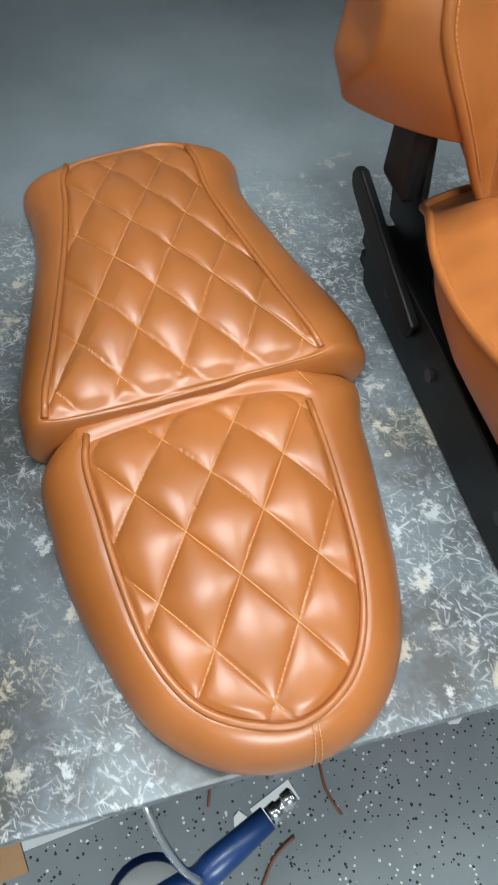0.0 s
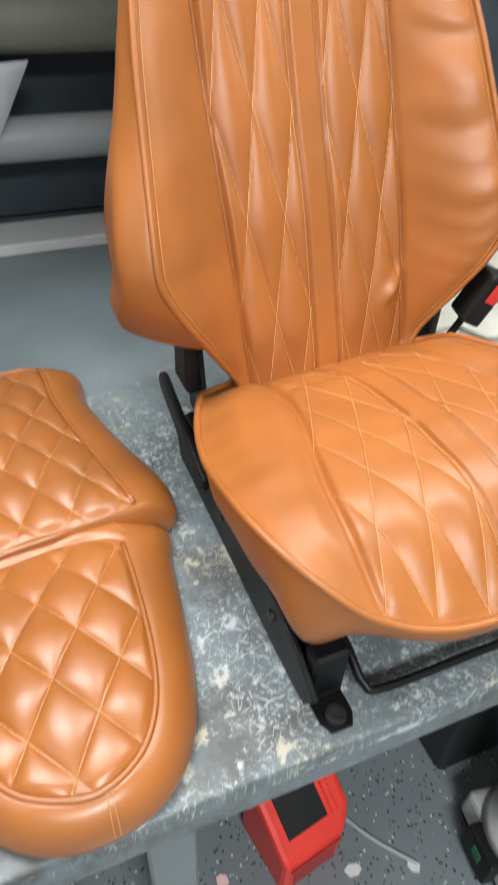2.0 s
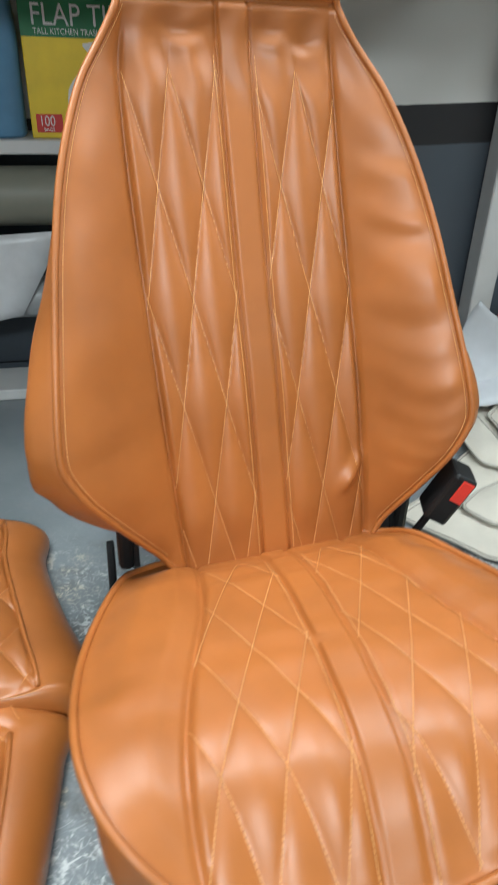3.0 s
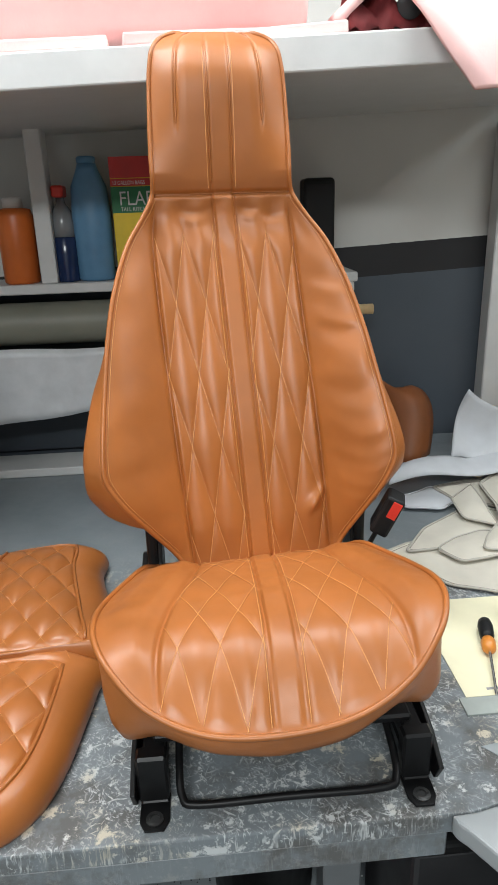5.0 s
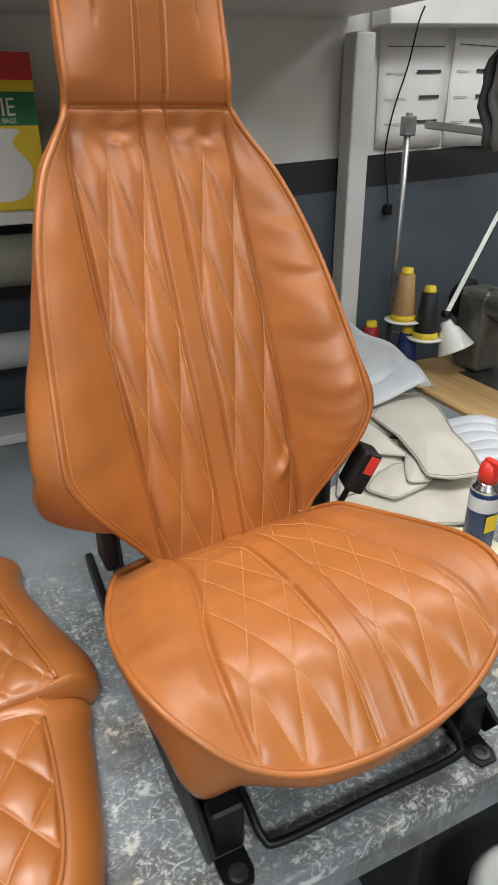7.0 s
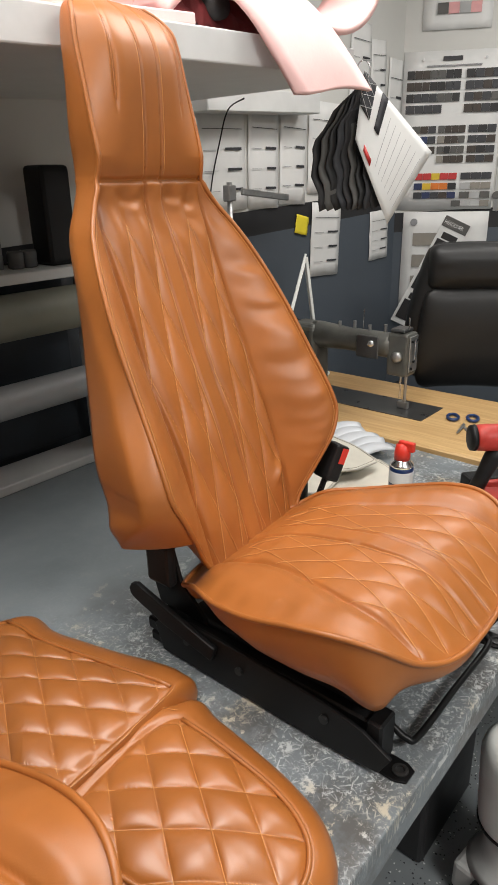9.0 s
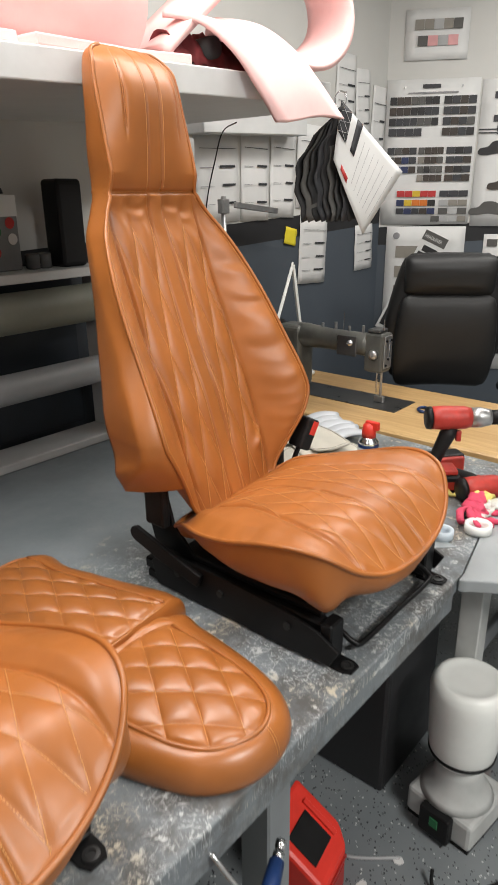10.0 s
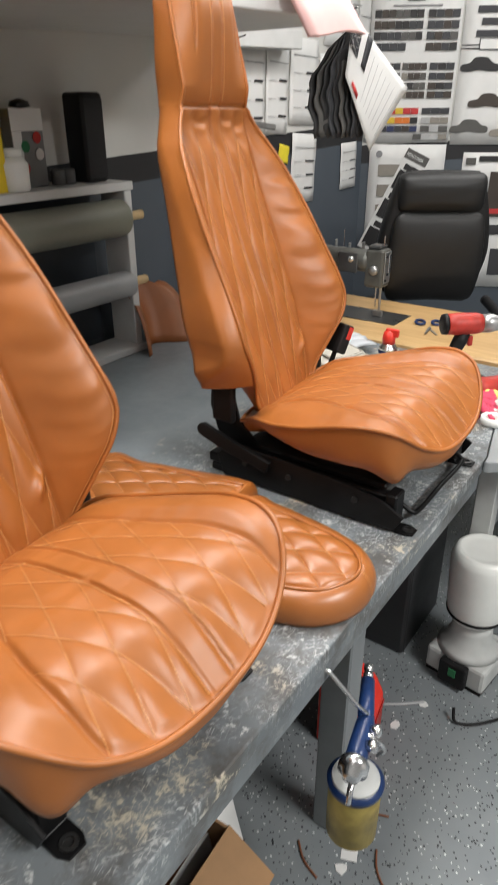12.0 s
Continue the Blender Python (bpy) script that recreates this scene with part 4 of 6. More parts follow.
def rounded(outline, times=2):
    """A closed outline with its corners cut round."""
    pts = [Vector((x, y, 0)) for x, y in outline]
    fine = []
    for p, q in zip(pts, pts[1:] + pts[:1]):
        n = max(1, round((q - p).length / 0.035))
        fine += [p.lerp(q, k / n) for k in range(n)]
    for _ in range(times):
        fine = [r for p, q in zip(fine, fine[1:] + fine[:1]) for r in (p.lerp(q, 0.25), p.lerp(q, 0.75))]
    return fine


def cut_panel(outline, z, label, mat=CREAM, thick=0.004, bulge=0.01, lean=(0.0, 0.0), seed=1, edged=True):
    """A cut upholstery piece lying loosely on the pile, with a piped and stitched edge."""
    mid_x, mid_y = sum(p[0] for p in outline) / len(outline), sum(p[1] for p in outline) / len(outline)
    ob = thing("cut_panel", label, "upholstery panel", (mid_x, mid_y, z), 0, "cut upholstery panels")
    edge = rounded([(x - mid_x, y - mid_y) for x, y in outline])

    def top(x, y, s):
        return thick + bulge * (1 - s * s) + lean[0] * x + lean[1] * y + 0.005 * noise.noise((x * 9 + seed, y * 9, seed)) + 0.005

    rings = [[(p.x * s, p.y * s, top(p.x * s, p.y * s, s)) for p in edge] for s in (1.0, 0.98, 0.92, 0.8, 0.65, 0.5, 0.35, 0.2, 0.05)]
    low = [(x, y, h - thick) for x, y, h in rings[0]]
    body = mesh_part("panel", *loops([low] + rings, True, True), mat, ob)
    if edged:
        part("edge_binding", tube(rings[0], 0.0032, 6, True), CREAM_EDGE if mat is CREAM else mat, body, "piped edge", True)
        inner = [(p.x * 0.955, p.y * 0.955, top(p.x * 0.955, p.y * 0.955, 0.955) + 0.0004) for p in edge]
        part("edge_seam", tube(inner, 0.0008, 4, True), SEAM_SHADE, body, "stitched seam line darkened with painted shadow", True)
    return ob


cut_panel([(0.54, 0.71), (0.63, 0.76), (0.86, 0.68), (1.06, 0.64), (1.0, 0.5), (0.83, 0.47), (0.66, 0.55)], 0.8, "long cream vinyl panel lying flat on bench", bulge=0.003, seed=2)
cut_panel([(0.6, 0.7), (0.68, 0.81), (0.86, 0.94), (0.96, 0.86), (0.9, 0.78), (0.78, 0.745), (0.68, 0.7)], 0.807, "curved cream vinyl panel under the pile", bulge=0.006, seed=3)
cut_panel([(0.675, 0.69), (0.715, 0.622), (0.83, 0.64), (0.885, 0.74), (0.82, 0.765), (0.745, 0.74)], 0.816, "rounded cream vinyl panel with piped edge", bulge=0.008, seed=4)
cut_panel([(0.78, 0.655), (0.84, 0.64), (0.9, 0.72), (0.87, 0.78), (0.82, 0.72)], 0.826, "small cream vinyl panel tucked in the pile", bulge=0.006, seed=5)
cut_panel([(0.905, 1.04), (0.87, 0.765), (0.8, 0.83), (0.81, 0.95)], 0.826, "tapered cream vinyl panel with piped edge", bulge=0.008, seed=6)
cut_panel([(0.92, 1.02), (1.045, 1.12), (1.16, 1.1), (1.15, 0.99), (1.06, 0.81), (1.02, 0.69), (0.97, 0.59), (0.875, 0.605), (0.83, 0.645), (0.865, 0.73), (0.905, 0.87)], 0.838, "large cream vinyl panel on top of the pile", bulge=0.014, seed=7)
cut_panel([(0.93, 1.04), (1.05, 1.14), (1.17, 1.18), (1.22, 1.09), (1.26, 1.15), (1.16, 1.22), (1.02, 1.17), (0.9, 1.1)], 0.846, "narrow cream vinyl strip curled behind the pile", bulge=0.01, seed=8)
cut_panel([(0.8, 1.08), (0.95, 1.12), (1.05, 1.05), (0.98, 0.9), (0.84, 0.96)], 0.806, "cream vinyl panel lying under the pile", bulge=0.02, seed=9)
cut_panel([(0.66, 1.02), (0.8, 1.09), (0.86, 1.0), (0.78, 0.93), (0.68, 0.95)], 0.802, "pale grey vinyl panel half under the pile", GREY_VINYL, bulge=0.008, seed=10)


def pleated_panel():
    """A channelled silvery panel with padded ribs."""
    ob = thing("pleated_panel", "silvery white channelled vinyl panel beside the pile", "upholstery panel", (1.1, 0.78, 0.803), 62, "cut upholstery panels")
    rows = [[(-0.14 + 0.28 * i / 40, -0.1 + 0.2 * k / 10 + 0.01 * math.sin(i * 0.3), 0.02 + 0.012 * abs(math.sin(math.pi * i / 8)) ** 0.6 + 0.012 * math.sin(k * 0.5)) for k in range(11)] for i in range(41)]
    part("panel", sheet(rows, 0.006), GREY_VINYL, ob, smooth=True)


pleated_panel()


def folded_vinyl():
    ob = thing("folded_vinyl", "folded pale grey vinyl sheet with raised corner", "fabric", (0.9, 1.12, 0.8))
    # a flap rising to a point at the rear, and a long tongue lying forward over the pile
    flap = [Vector(p) for p in ((-0.03, 0.0, 0.085), (0.03, 0.05, 0.3), (0.3, 0.05, 0.115), (0.1, -0.02, 0.075))]
    rows = []
    for i in range(19):
        u = i / 18
        low, high = flap[0].lerp(flap[3], u), flap[1].lerp(flap[2], u)
        rows.append([tuple(low.lerp(high, k / 12) + Vector((0, 0.035 * math.sin(math.pi * k / 12) * (1 - u), 0.012 * math.sin(u * 7 + k * 0.3)))) for k in range(13)])
    part("flap", sheet(rows, 0.003), GREY_VINYL, ob, "raised pointed corner", True)
    rows = []
    for i in range(25):
        u = i / 24
        w = 0.045 + 0.06 * u
        c = Vector((-0.23 + 0.5 * u, -0.03 + 0.06 * u, 0.045 + 0.045 * u + 0.014 * math.sin(u * 8)))
        rows.append([tuple(c + Vector((0.03 * (k / 10 - 0.5), 2 * w * (k / 10 - 0.5), 0.03 * math.sin(math.pi * k / 10)))) for k in range(11)])
    part("tongue", sheet(rows, 0.003), GREY_VINYL, ob, smooth=True)


folded_vinyl()


def leather_offcut():
    ob = thing("leather_offcut", "brown tan leather offcut propped against the wall", "leather", (0.72, 1.3, 0.8))
    rows = []
    for i in range(15):
        u = i / 14
        rows.append([(-0.16 + 0.34 * v / 14 + 0.03 * math.sin(u * 4), 0.06 + 0.2 * u - 0.05 * math.cos(v * 0.6) , 0.002 + (0.28 - 0.12 * abs(v / 14 - 0.3)) * math.sin(min(1.0, u * 1.15) * math.pi / 2) - 0.02 * smoothstep(0.85, 1.0, u) + 0.012 * math.sin(v * 0.9 + u * 3) * u) for v in range(15)])
    part("hide", sheet(rows, 0.003), leather_material("brown_leather", (0.25, 0.078, 0.018), 0.58), ob, smooth=True)


leather_offcut()

paper = thing("backing_paper", "cream yellow paper sheet with a screwdriver on it", "paper", (0.66, 0.335, 0.8005))
part("sheet", box(-0.105, -0.14, 0, 0.17, 0.165, 0.0012), colour("yellow_cream_paper", (0.72, 0.68, 0.48), 0.6, 0, 0.05), paper)
part("print_bar", box(-0.06, -0.126, 0.0013, 0.03, -0.12, 0.0016), GREY_INK, paper, "faint line of print")
plate = thing("clear_plate", "small clear glass plate under the paper", "glass plate", (0.585, 0.18, 0.8005))
part("pane", box(-0.045, -0.03, 0.0, 0.05, 0.012, 0.0035, 0.0005), colour("greenish_glass_edge", (0.33, 0.36, 0.34), 0.15), plate)

driver = thing("screwdriver", "screwdriver with black and orange handle", "screwdriver", (0.648, 0.318, 0.818), -17)
part("handle", lathe([(0.006, 0), (0.013, 0.004), (0.0155, 0.02), (0.0145, 0.05), (0.011, 0.062)], 20, None, aim((0, 0.075, 0), (0, -0.05, -0.001))), BLACK_PLASTIC, driver, "black grip", True)
part("collar", lathe([(0.011, 0), (0.015, 0.01), (0.013, 0.03), (0.006, 0.036)], 20, None, aim((0, 0.0125, 0), (0, -0.06, -0.002))), colour("orange_plastic", (0.55, 0.2, 0.03), 0.35), driver, "orange collar", True)
part("shaft", rod((0, -0.02, -0.001), (0, -0.135, -0.013), 0.003, 10), CHROME, driver)


def tape_roll(place, r, mat, label):
    ob = thing("tape_roll", label, "tape", place)
    part("ring", lathe([(r * 0.72, 0), (r, 0.0), (r * 1.01, 0.012), (r, 0.024), (r * 0.72, 0.024), (r * 0.7, 0.012), (r * 0.72, 0.0001)], 32), mat, ob, smooth=True)


tape_roll((0.612, 0.085, 0.8005), 0.032, colour("white_blue_plastic", (0.55, 0.62, 0.68), 0.4), "pale blue white plastic ring on bench")
tape_roll((0.70, 0.02, 0.803), 0.036, MILKY, "white plastic ring beside the gloves")
scrap = thing("plastic_wedge", "thin clear plastic triangle scrap on bench", "scrap", (0.575, 0.062, 0.8005))
part("sheet", prism([(-0.04, 0.02), (0.01, -0.035), (0.03, 0.03)], 0, 0.0015), colour("cloudy_clear_plastic", (0.32, 0.35, 0.36), 0.2), scrap)

can = thing("spray_can", "blue and silver spray can with red cap", "spray can", (0.79, 0.42, 0.8))
part("body", lathe([(0.029, 0), (0.0325, 0.003), (0.0325, 0.135), (0.0315, 0.14)], 32), BLUE_PAINT, can, "dark blue printed can", True)
part("shoulder", lathe([(0.0325, 0.1405), (0.031, 0.147), (0.022, 0.157), (0.0215, 0.16)], 32), CHROME, can, "silver shoulder", True)
part("label_band", lathe([(0.0328, 0.095), (0.0329, 0.096), (0.0329, 0.128), (0.0328, 0.129)], 32), colour("silver_white_label", (0.6, 0.6, 0.62), 0.35), can, "silver label", True)
part("label_patch", box(-0.02, -0.0335, 0.05, 0.012, -0.0328, 0.09), YELLOW, can, "yellow label patch")
cap = part("cap", lathe([(0.0215, 0.1605), (0.022, 0.18), (0.018, 0.2), (0.008, 0.206)], 24), RED_PLASTIC, can, "red smart nozzle cap", True)
part("nozzle", box(-0.008, -0.034, 0.185, 0.008, 0.012, 0.212, 0.004, None, None, 2), RED_PLASTIC, cap)


DRILL_RED = colour("dull_red_plastic", (0.4, 0.03, 0.02), 0.5, 0, 0.25, 30)


def drill(place, rz):
    ob = thing("cordless_drill", "red and black cordless drill", "drill", place, rz, "cordless drills")
    z = 0.235
    body = part("housing", lathe([(0.026, 0), (0.034, 0.006), (0.036, 0.03), (0.035, 0.1), (0.03, 0.118)], 24, None, aim((-0.03, 0, z), (1, 0, z))), DRILL_RED, ob, "red motor housing", True)
    part("end_cap", lathe([(0.02, 0), (0.033, 0.004), (0.035, 0.016)], 24, None, aim((-0.046, 0, z), (1, 0, z))), BLACK_PLASTIC, body, "black end cap", True)
    part("gearbox", lathe([(0.03, 0), (0.031, 0.03), (0.026, 0.05), (0.024, 0.06)], 24, None, aim((0.088, 0, z), (1, 0, z))), STEEL, ob, "grey gearbox", True)
    chuck = part("chuck", lathe([(0.022, 0), (0.022, 0.03), (0.012, 0.05), (0.008, 0.054)], 20, None, aim((0.1485, 0, z), (1, 0, z))), BLACK_PLASTIC, ob, "black chuck", True)
    part("bit", rod((0.2, 0, z), (0.25, 0, z), 0.003, 8), STEEL, chuck)
    grip = bmesh.new()
    lathe([(0.02, 0), (0.024, 0.03), (0.02, 0.09), (0.021, 0.125)], 20, grip, aim((0.035, 0, z - 0.028), (-0.02, 0, 0.07)))
    handle = part("grip", grip, BLACK_PLASTIC, ob, "black rubber grip", True)
    part("trigger", box(0.05, -0.008, z - 0.075, 0.066, 0.008, z - 0.04, 0.004, None, None, 2), DRILL_RED, handle)
    pack = part("battery", box(-0.055, -0.037, 0.0, 0.07, 0.037, 0.06, 0.008, None, None, 2), BLACK_PLASTIC, ob, "black battery pack")
    part("battery_stripe", box(-0.02, -0.0385, 0.015, 0.05, -0.0373, 0.04), DRILL_RED, pack, "red stripe")
    part("foot", box(-0.05, -0.034, 0.0605, 0.06, 0.034, 0.078, 0.005, None, None, 2), DRILL_RED, ob)
    return ob


DRILL = drill((0.885, 0.235, 0.8), -50)
copy_thing(DRILL, pose(1.03, 0.3, 0.838, 90, 0, -38))


def glove(name, label, place, rz, mat, curl):
    ob = thing(name, label, "glove", place, rz, "work gloves")
    bm = bmesh.new()
    lathe([(0.004, 0), (0.022, 0.006), (0.034, 0.02), (0.026, 0.034), (0.004, 0.04)], 14, bm)
    for k, a in enumerate((-0.9, -0.4, 0.0, 0.4, 1.4)):
        rr = 0.0105 + 0.001 * (k % 2)
        pts = [(0.02 * math.cos(a + q * curl), 0.02 * math.sin(a + q * curl), 0.02) if q == 0 else ((0.02 + 0.08 * q) * math.cos(a + q * curl), (0.02 + 0.08 * q) * math.sin(a + q * curl), 0.018 + 0.014 * math.sin(q * 3 + k)) for q in (0, 0.3, 0.6, 1.0)]
        tube(spline(pts, 4), rr, 9, False, bm)
    tube(spline([(-0.01, 0, 0.022), (-0.05, 0.01, 0.03), (-0.09, -0.005, 0.026)], 4), 0.026, 12, False, bm)
    for v in bm.verts:
        n1, n2 = noise.noise(v.co * 45), noise.noise(v.co * 38 + Vector((5, 1, 2)))
        v.co = Vector((v.co.x + 0.008 * n1, v.co.y + 0.008 * n2, max(0.001, v.co.z * 0.8 + 0.01 * noise.noise(v.co * 60))))
    part("glove_body", bm, mat, ob, smooth=True)
    return ob


glove("work_glove", "crumpled pink knitted work glove", (0.80, 0.075, 0.803), 200, colour("pink_knit", (0.6, 0.06, 0.12), 0.85, 0, 0.2, 60, 0.5), 0.6)
glove("work_glove", "crumpled yellow knitted work glove", (0.9, 0.13, 0.803), 60, colour("yellow_knit", (0.65, 0.55, 0.16), 0.85, 0, 0.2, 60, 0.5), -0.5)
glove("work_glove", "crumpled white knitted work glove", (0.86, 0.02, 0.803), 130, colour("white_knit", (0.6, 0.6, 0.56), 0.85, 0, 0.15, 60, 0.5), 0.3)

# ---- sewing station ----
scissors = thing("scissors", "blue-handled scissors lying open on wood table", "scissors", (1.55, 0.56, 0.803), 25)
for s in (-1, 1):
    blade = part("blade", prism([(0.0, 0.0), (-0.11, s * 0.028), (-0.115, s * 0.022), (-0.02, -s * 0.008)], 0.003 + 0.002 * s, 0.0055 + 0.002 * s), STEEL, scissors)
    part("handle", tube([(0.06 + 0.034 * math.cos(a), s * -0.036 + 0.02 * math.sin(a), 0.007) for a in [k * math.pi / 8 for k in range(16)]], 0.006, 8, True), BLUE_PAINT, blade, "blue plastic loop", True)

machine = thing("sewing_machine", "grey industrial walking-foot sewing machine", "sewing machine", (1.58, 0.82, 0.802))
part("bed_plate", box(-0.09, -0.12, 0, 0.1, 0.45, 0.004, 0.001), PLATE, machine, "dark steel bed plate")
part("column", box(-0.06, 0.4, 0.0045, 0.07, 0.54, 0.3, 0.025, None, None, 3), MACHINE, machine)
arm = bmesh.new()
lathe([(0.045, 0), (0.05, 0.02), (0.046, 0.2), (0.055, 0.34), (0.05, 0.38)], 24, arm, aim((0, 0.06, 0.25), (0, 1, 0.262)))
part("arm", arm, MACHINE, machine, smooth=True)
head = part("head", box(-0.04, -0.02, 0.14, 0.045, 0.07, 0.31, 0.012, None, None, 2), MACHINE, machine)
part("face_plate", box(-0.03, -0.0245, 0.16, 0.035, -0.0205, 0.3, 0.002), STEEL, head, "dull steel face plate")
for bx, bz in ((-0.018, 0.28), (0.022, 0.28), (0.0, 0.2), (-0.018, 0.175)):
    part("screw", rod((bx, -0.0245, bz), (bx, -0.03, bz), 0.005, 10), BLACK_METAL, head)
part("presser_bar", rod((0, 0.0, 0.141), (0, 0.0, 0.03), 0.006, 10), STEEL, machine)
part("needle_bar", rod((0, 0.022, 0.141), (0, 0.022, 0.045), 0.004, 10), CHROME, machine)
part("presser_foot", box(-0.008, -0.018, 0.0045, 0.01, 0.028, 0.032, 0.002), STEEL, machine)
part("rear_box", box(-0.055, 0.1, 0.2, -0.046, 0.2, 0.29, 0.004), PLATE, machine)
part("lifter_lever", rod((0.046, 0.04, 0.18), (0.075, 0.1, 0.13), 0.005, 8), STEEL, machine)
part("top_cover", box(-0.036, 0.0, 0.3105, 0.04, 0.06, 0.325, 0.004), PLATE, machine)
part("thread_guide", rod((-0.02, -0.01, 0.325), (-0.02, -0.01, 0.37), 0.003, 8), CHROME, machine)
part("take_up_lever", box(-0.006, -0.034, 0.21, 0.004, -0.031, 0.29, 0.001), CHROME, machine)
part("side_knob", lathe([(0.02, 0), (0.022, 0.012), (0.012, 0.02)], 16, None, aim((-0.0405, 0.02, 0.22), (-1, 0.02, 0.22))), STEEL, machine, smooth=True)
part("tension_knob", lathe([(0.014, 0), (0.016, 0.01), (0.01, 0.024)], 16, None, aim((-0.045, 0.13, 0.26), (-1, 0.13, 0.26))), CHROME, machine, smooth=True)
part("hand_wheel", lathe([(0.02, 0), (0.07, 0.004), (0.075, 0.015), (0.07, 0.028), (0.02, 0.03)], 28, None, aim((0.0, 0.545, 0.24), (0, 1, 0.24))), BLACK_METAL, machine, smooth=True)
for k in range(4):
    part("oil_cap", rod((0.0, 0.1 + 0.07 * k, 0.298), (0.0, 0.1 + 0.07 * k, 0.33 - 0.01 * (k % 2)), 0.007, 10), STEEL, machine)
part("thread_pin", rod((0, 0.2, 0.3), (0, 0.2, 0.38), 0.002, 6), CHROME, machine)

stand = thing("thread_stand", "grey metal thread stand with overhead arm", "thread stand", (1.337, 1.5, 0.8))
part("pole", rod((0, 0, 0), (0, 0, 0.86), 0.011, 14), STEEL, stand, smooth=True)
part("arm", box(-0.012, -0.01, 0.815, 0.29, 0.01, 0.84, 0.003, None, pose(0, 0, 0, 0, 6, 0)), STEEL, stand)
part("clamp", box(-0.022, -0.018, 0.79, 0.022, 0.018, 0.85, 0.004), STEEL, stand)
for dx, dy, dz in ((-0.01, -0.085, 0.183), (0.05, -0.145, 0.125)):
    disc = part("spool_disc", lathe([(0.005, 0), (0.065, 0.0), (0.068, 0.004), (0.064, 0.005), (0.005, 0.005)], 32, None, pose(dx, dy, dz)), MILKY, stand, "white spool disc", True)
    part("bracket", rod((0, 0, dz - 0.004), (dx, dy, dz - 0.004), 0.004, 8), STEEL, disc)


def spool(place, rgb, label, h=0.16):
    ob = thing("thread_spool", label, "thread spool", place, 0, "thread spools")
    part("thread", lathe([(0.04, 0.0205), (0.041, 0.024), (0.028, h), (0.024, h + 0.004)], 28), colour("thread_" + label.split()[0], rgb, 0.55, 0, 0.2, 90, 0.5), ob, smooth=True)
    part("foot", lathe([(0.045, 0), (0.046, 0.008), (0.041, 0.02)], 28), YELLOW, ob, "yellow plastic foot", True)
    part("tip", lathe([(0.0235, h + 0.0045), (0.022, h + 0.008), (0.019, h + 0.024)], 20), YELLOW, ob, "yellow plastic tip", True)


spool((1.327, 1.415, 0.9885), (0.42, 0.26, 0.11), "tan sewing thread cone with yellow ends")
spool((1.387, 1.355, 0.9305), (0.012, 0.012, 0.014), "black sewing thread cone with yellow ends")
spool((1.26, 1.51, 0.8005), (0.35, 0.02, 0.025), "red sewing thread cone with yellow ends", 0.14)
spool((1.353, 1.41, 0.802), (0.015, 0.035, 0.16), "blue sewing thread cone with yellow ends", 0.13)
spool((1.12, 1.42, 0.8005), (0.015, 0.03, 0.14), "dark blue sewing thread cone behind vinyl", 0.13)

lamp = thing("machine_lamp", "white articulated work lamp beside sewing machine", "lamp", (1.8, 1.38, 0.802))
part("base", lathe([(0.05, 0), (0.052, 0.01), (0.02, 0.03)], 24), MILKY, lamp, smooth=True)
part("lower_arm", box(-0.008, -0.008, 0.0, 0.008, 0.008, 0.53, 0.002, None, aim((0, 0, 0.025), (-0.09, 0.02, 0.55))), MILKY, lamp)
for dz in (-0.009, 0.009):
    part("upper_arm", rod((-0.09, 0.02, 0.55 + dz), (-0.349, -0.05, 0.209 + dz), 0.0055, 8), MILKY, lamp, "white tubular arm")
part("spring", rod((-0.11, 0.01, 0.505), (-0.3, -0.04, 0.255), 0.003, 8), DARK_STEEL, lamp)
part("joint", lathe([(0.014, -0.012), (0.014, 0.012)], 16, None, pose(-0.349, -0.05, 0.209, 90, 0, 0)), BLACK_PLASTIC, lamp, "black swivel joint", True)
part("shade", lathe([(0.02, 0), (0.026, 0.025), (0.038, 0.035), (0.066, 0.105), (0.068, 0.108), (0.06, 0.1)], 28, None, aim((-0.352, -0.055, 0.185), (-0.318, -0.11, 0.06))), MILKY, lamp, "white lamp shade", True)

chair = thing("office_chair", "high-backed black leather office chair", "office chair", (2.12, 0.8, 0), 36)


def cushion_block(w, h, d, bend, bulge, m, taper=0.0):
    """A padded upholstered block, w across, h high."""
    rings = []
    for i in range(25):
        v = i / 24
        ring = []
        for k in range(40):
            a = 2 * math.pi * k / 40
            c, s = math.cos(a), math.sin(a)
            e = 0.6
            x = w / 2 * math.copysign(abs(c) ** e, c)
            y = d / 2 * math.copysign(abs(s) ** e, s)
            f = (1 - abs(2 * v - 1) ** 5) ** 0.4 if 0 < v < 1 else 0.02
            x *= 1 - taper * smoothstep(0.4, 1.0, v) - 0.5 * taper * smoothstep(0.4, 0.0, v)
            q = Vector((x * (0.78 + 0.22 * f), y * max(f, 0.06) * (1 + bulge * math.sin(math.pi * v)) + bend * (x / w) ** 2 + 0.004 * noise.noise((x * 9, v * 6, w)), h * (v - 0.5)))
            ring.append(tuple(m @ q))
        rings.append(ring)
    return loops(rings, True, True)


back_m = pose(0, 0, 0, 0, 0, -90)
mesh_part("backrest", *cushion_block(0.56, 0.62, 0.12, -0.12, 0.3, back_m @ pose(0, 0.03, 1.1, 8), 0.2), BLACK_LEATHER, chair)
mesh_part("headrest", *cushion_block(0.42, 0.19, 0.13, -0.08, 0.25, back_m @ pose(0, -0.03, 1.31, 8)), BLACK_LEATHER, chair, "padded black headrest")
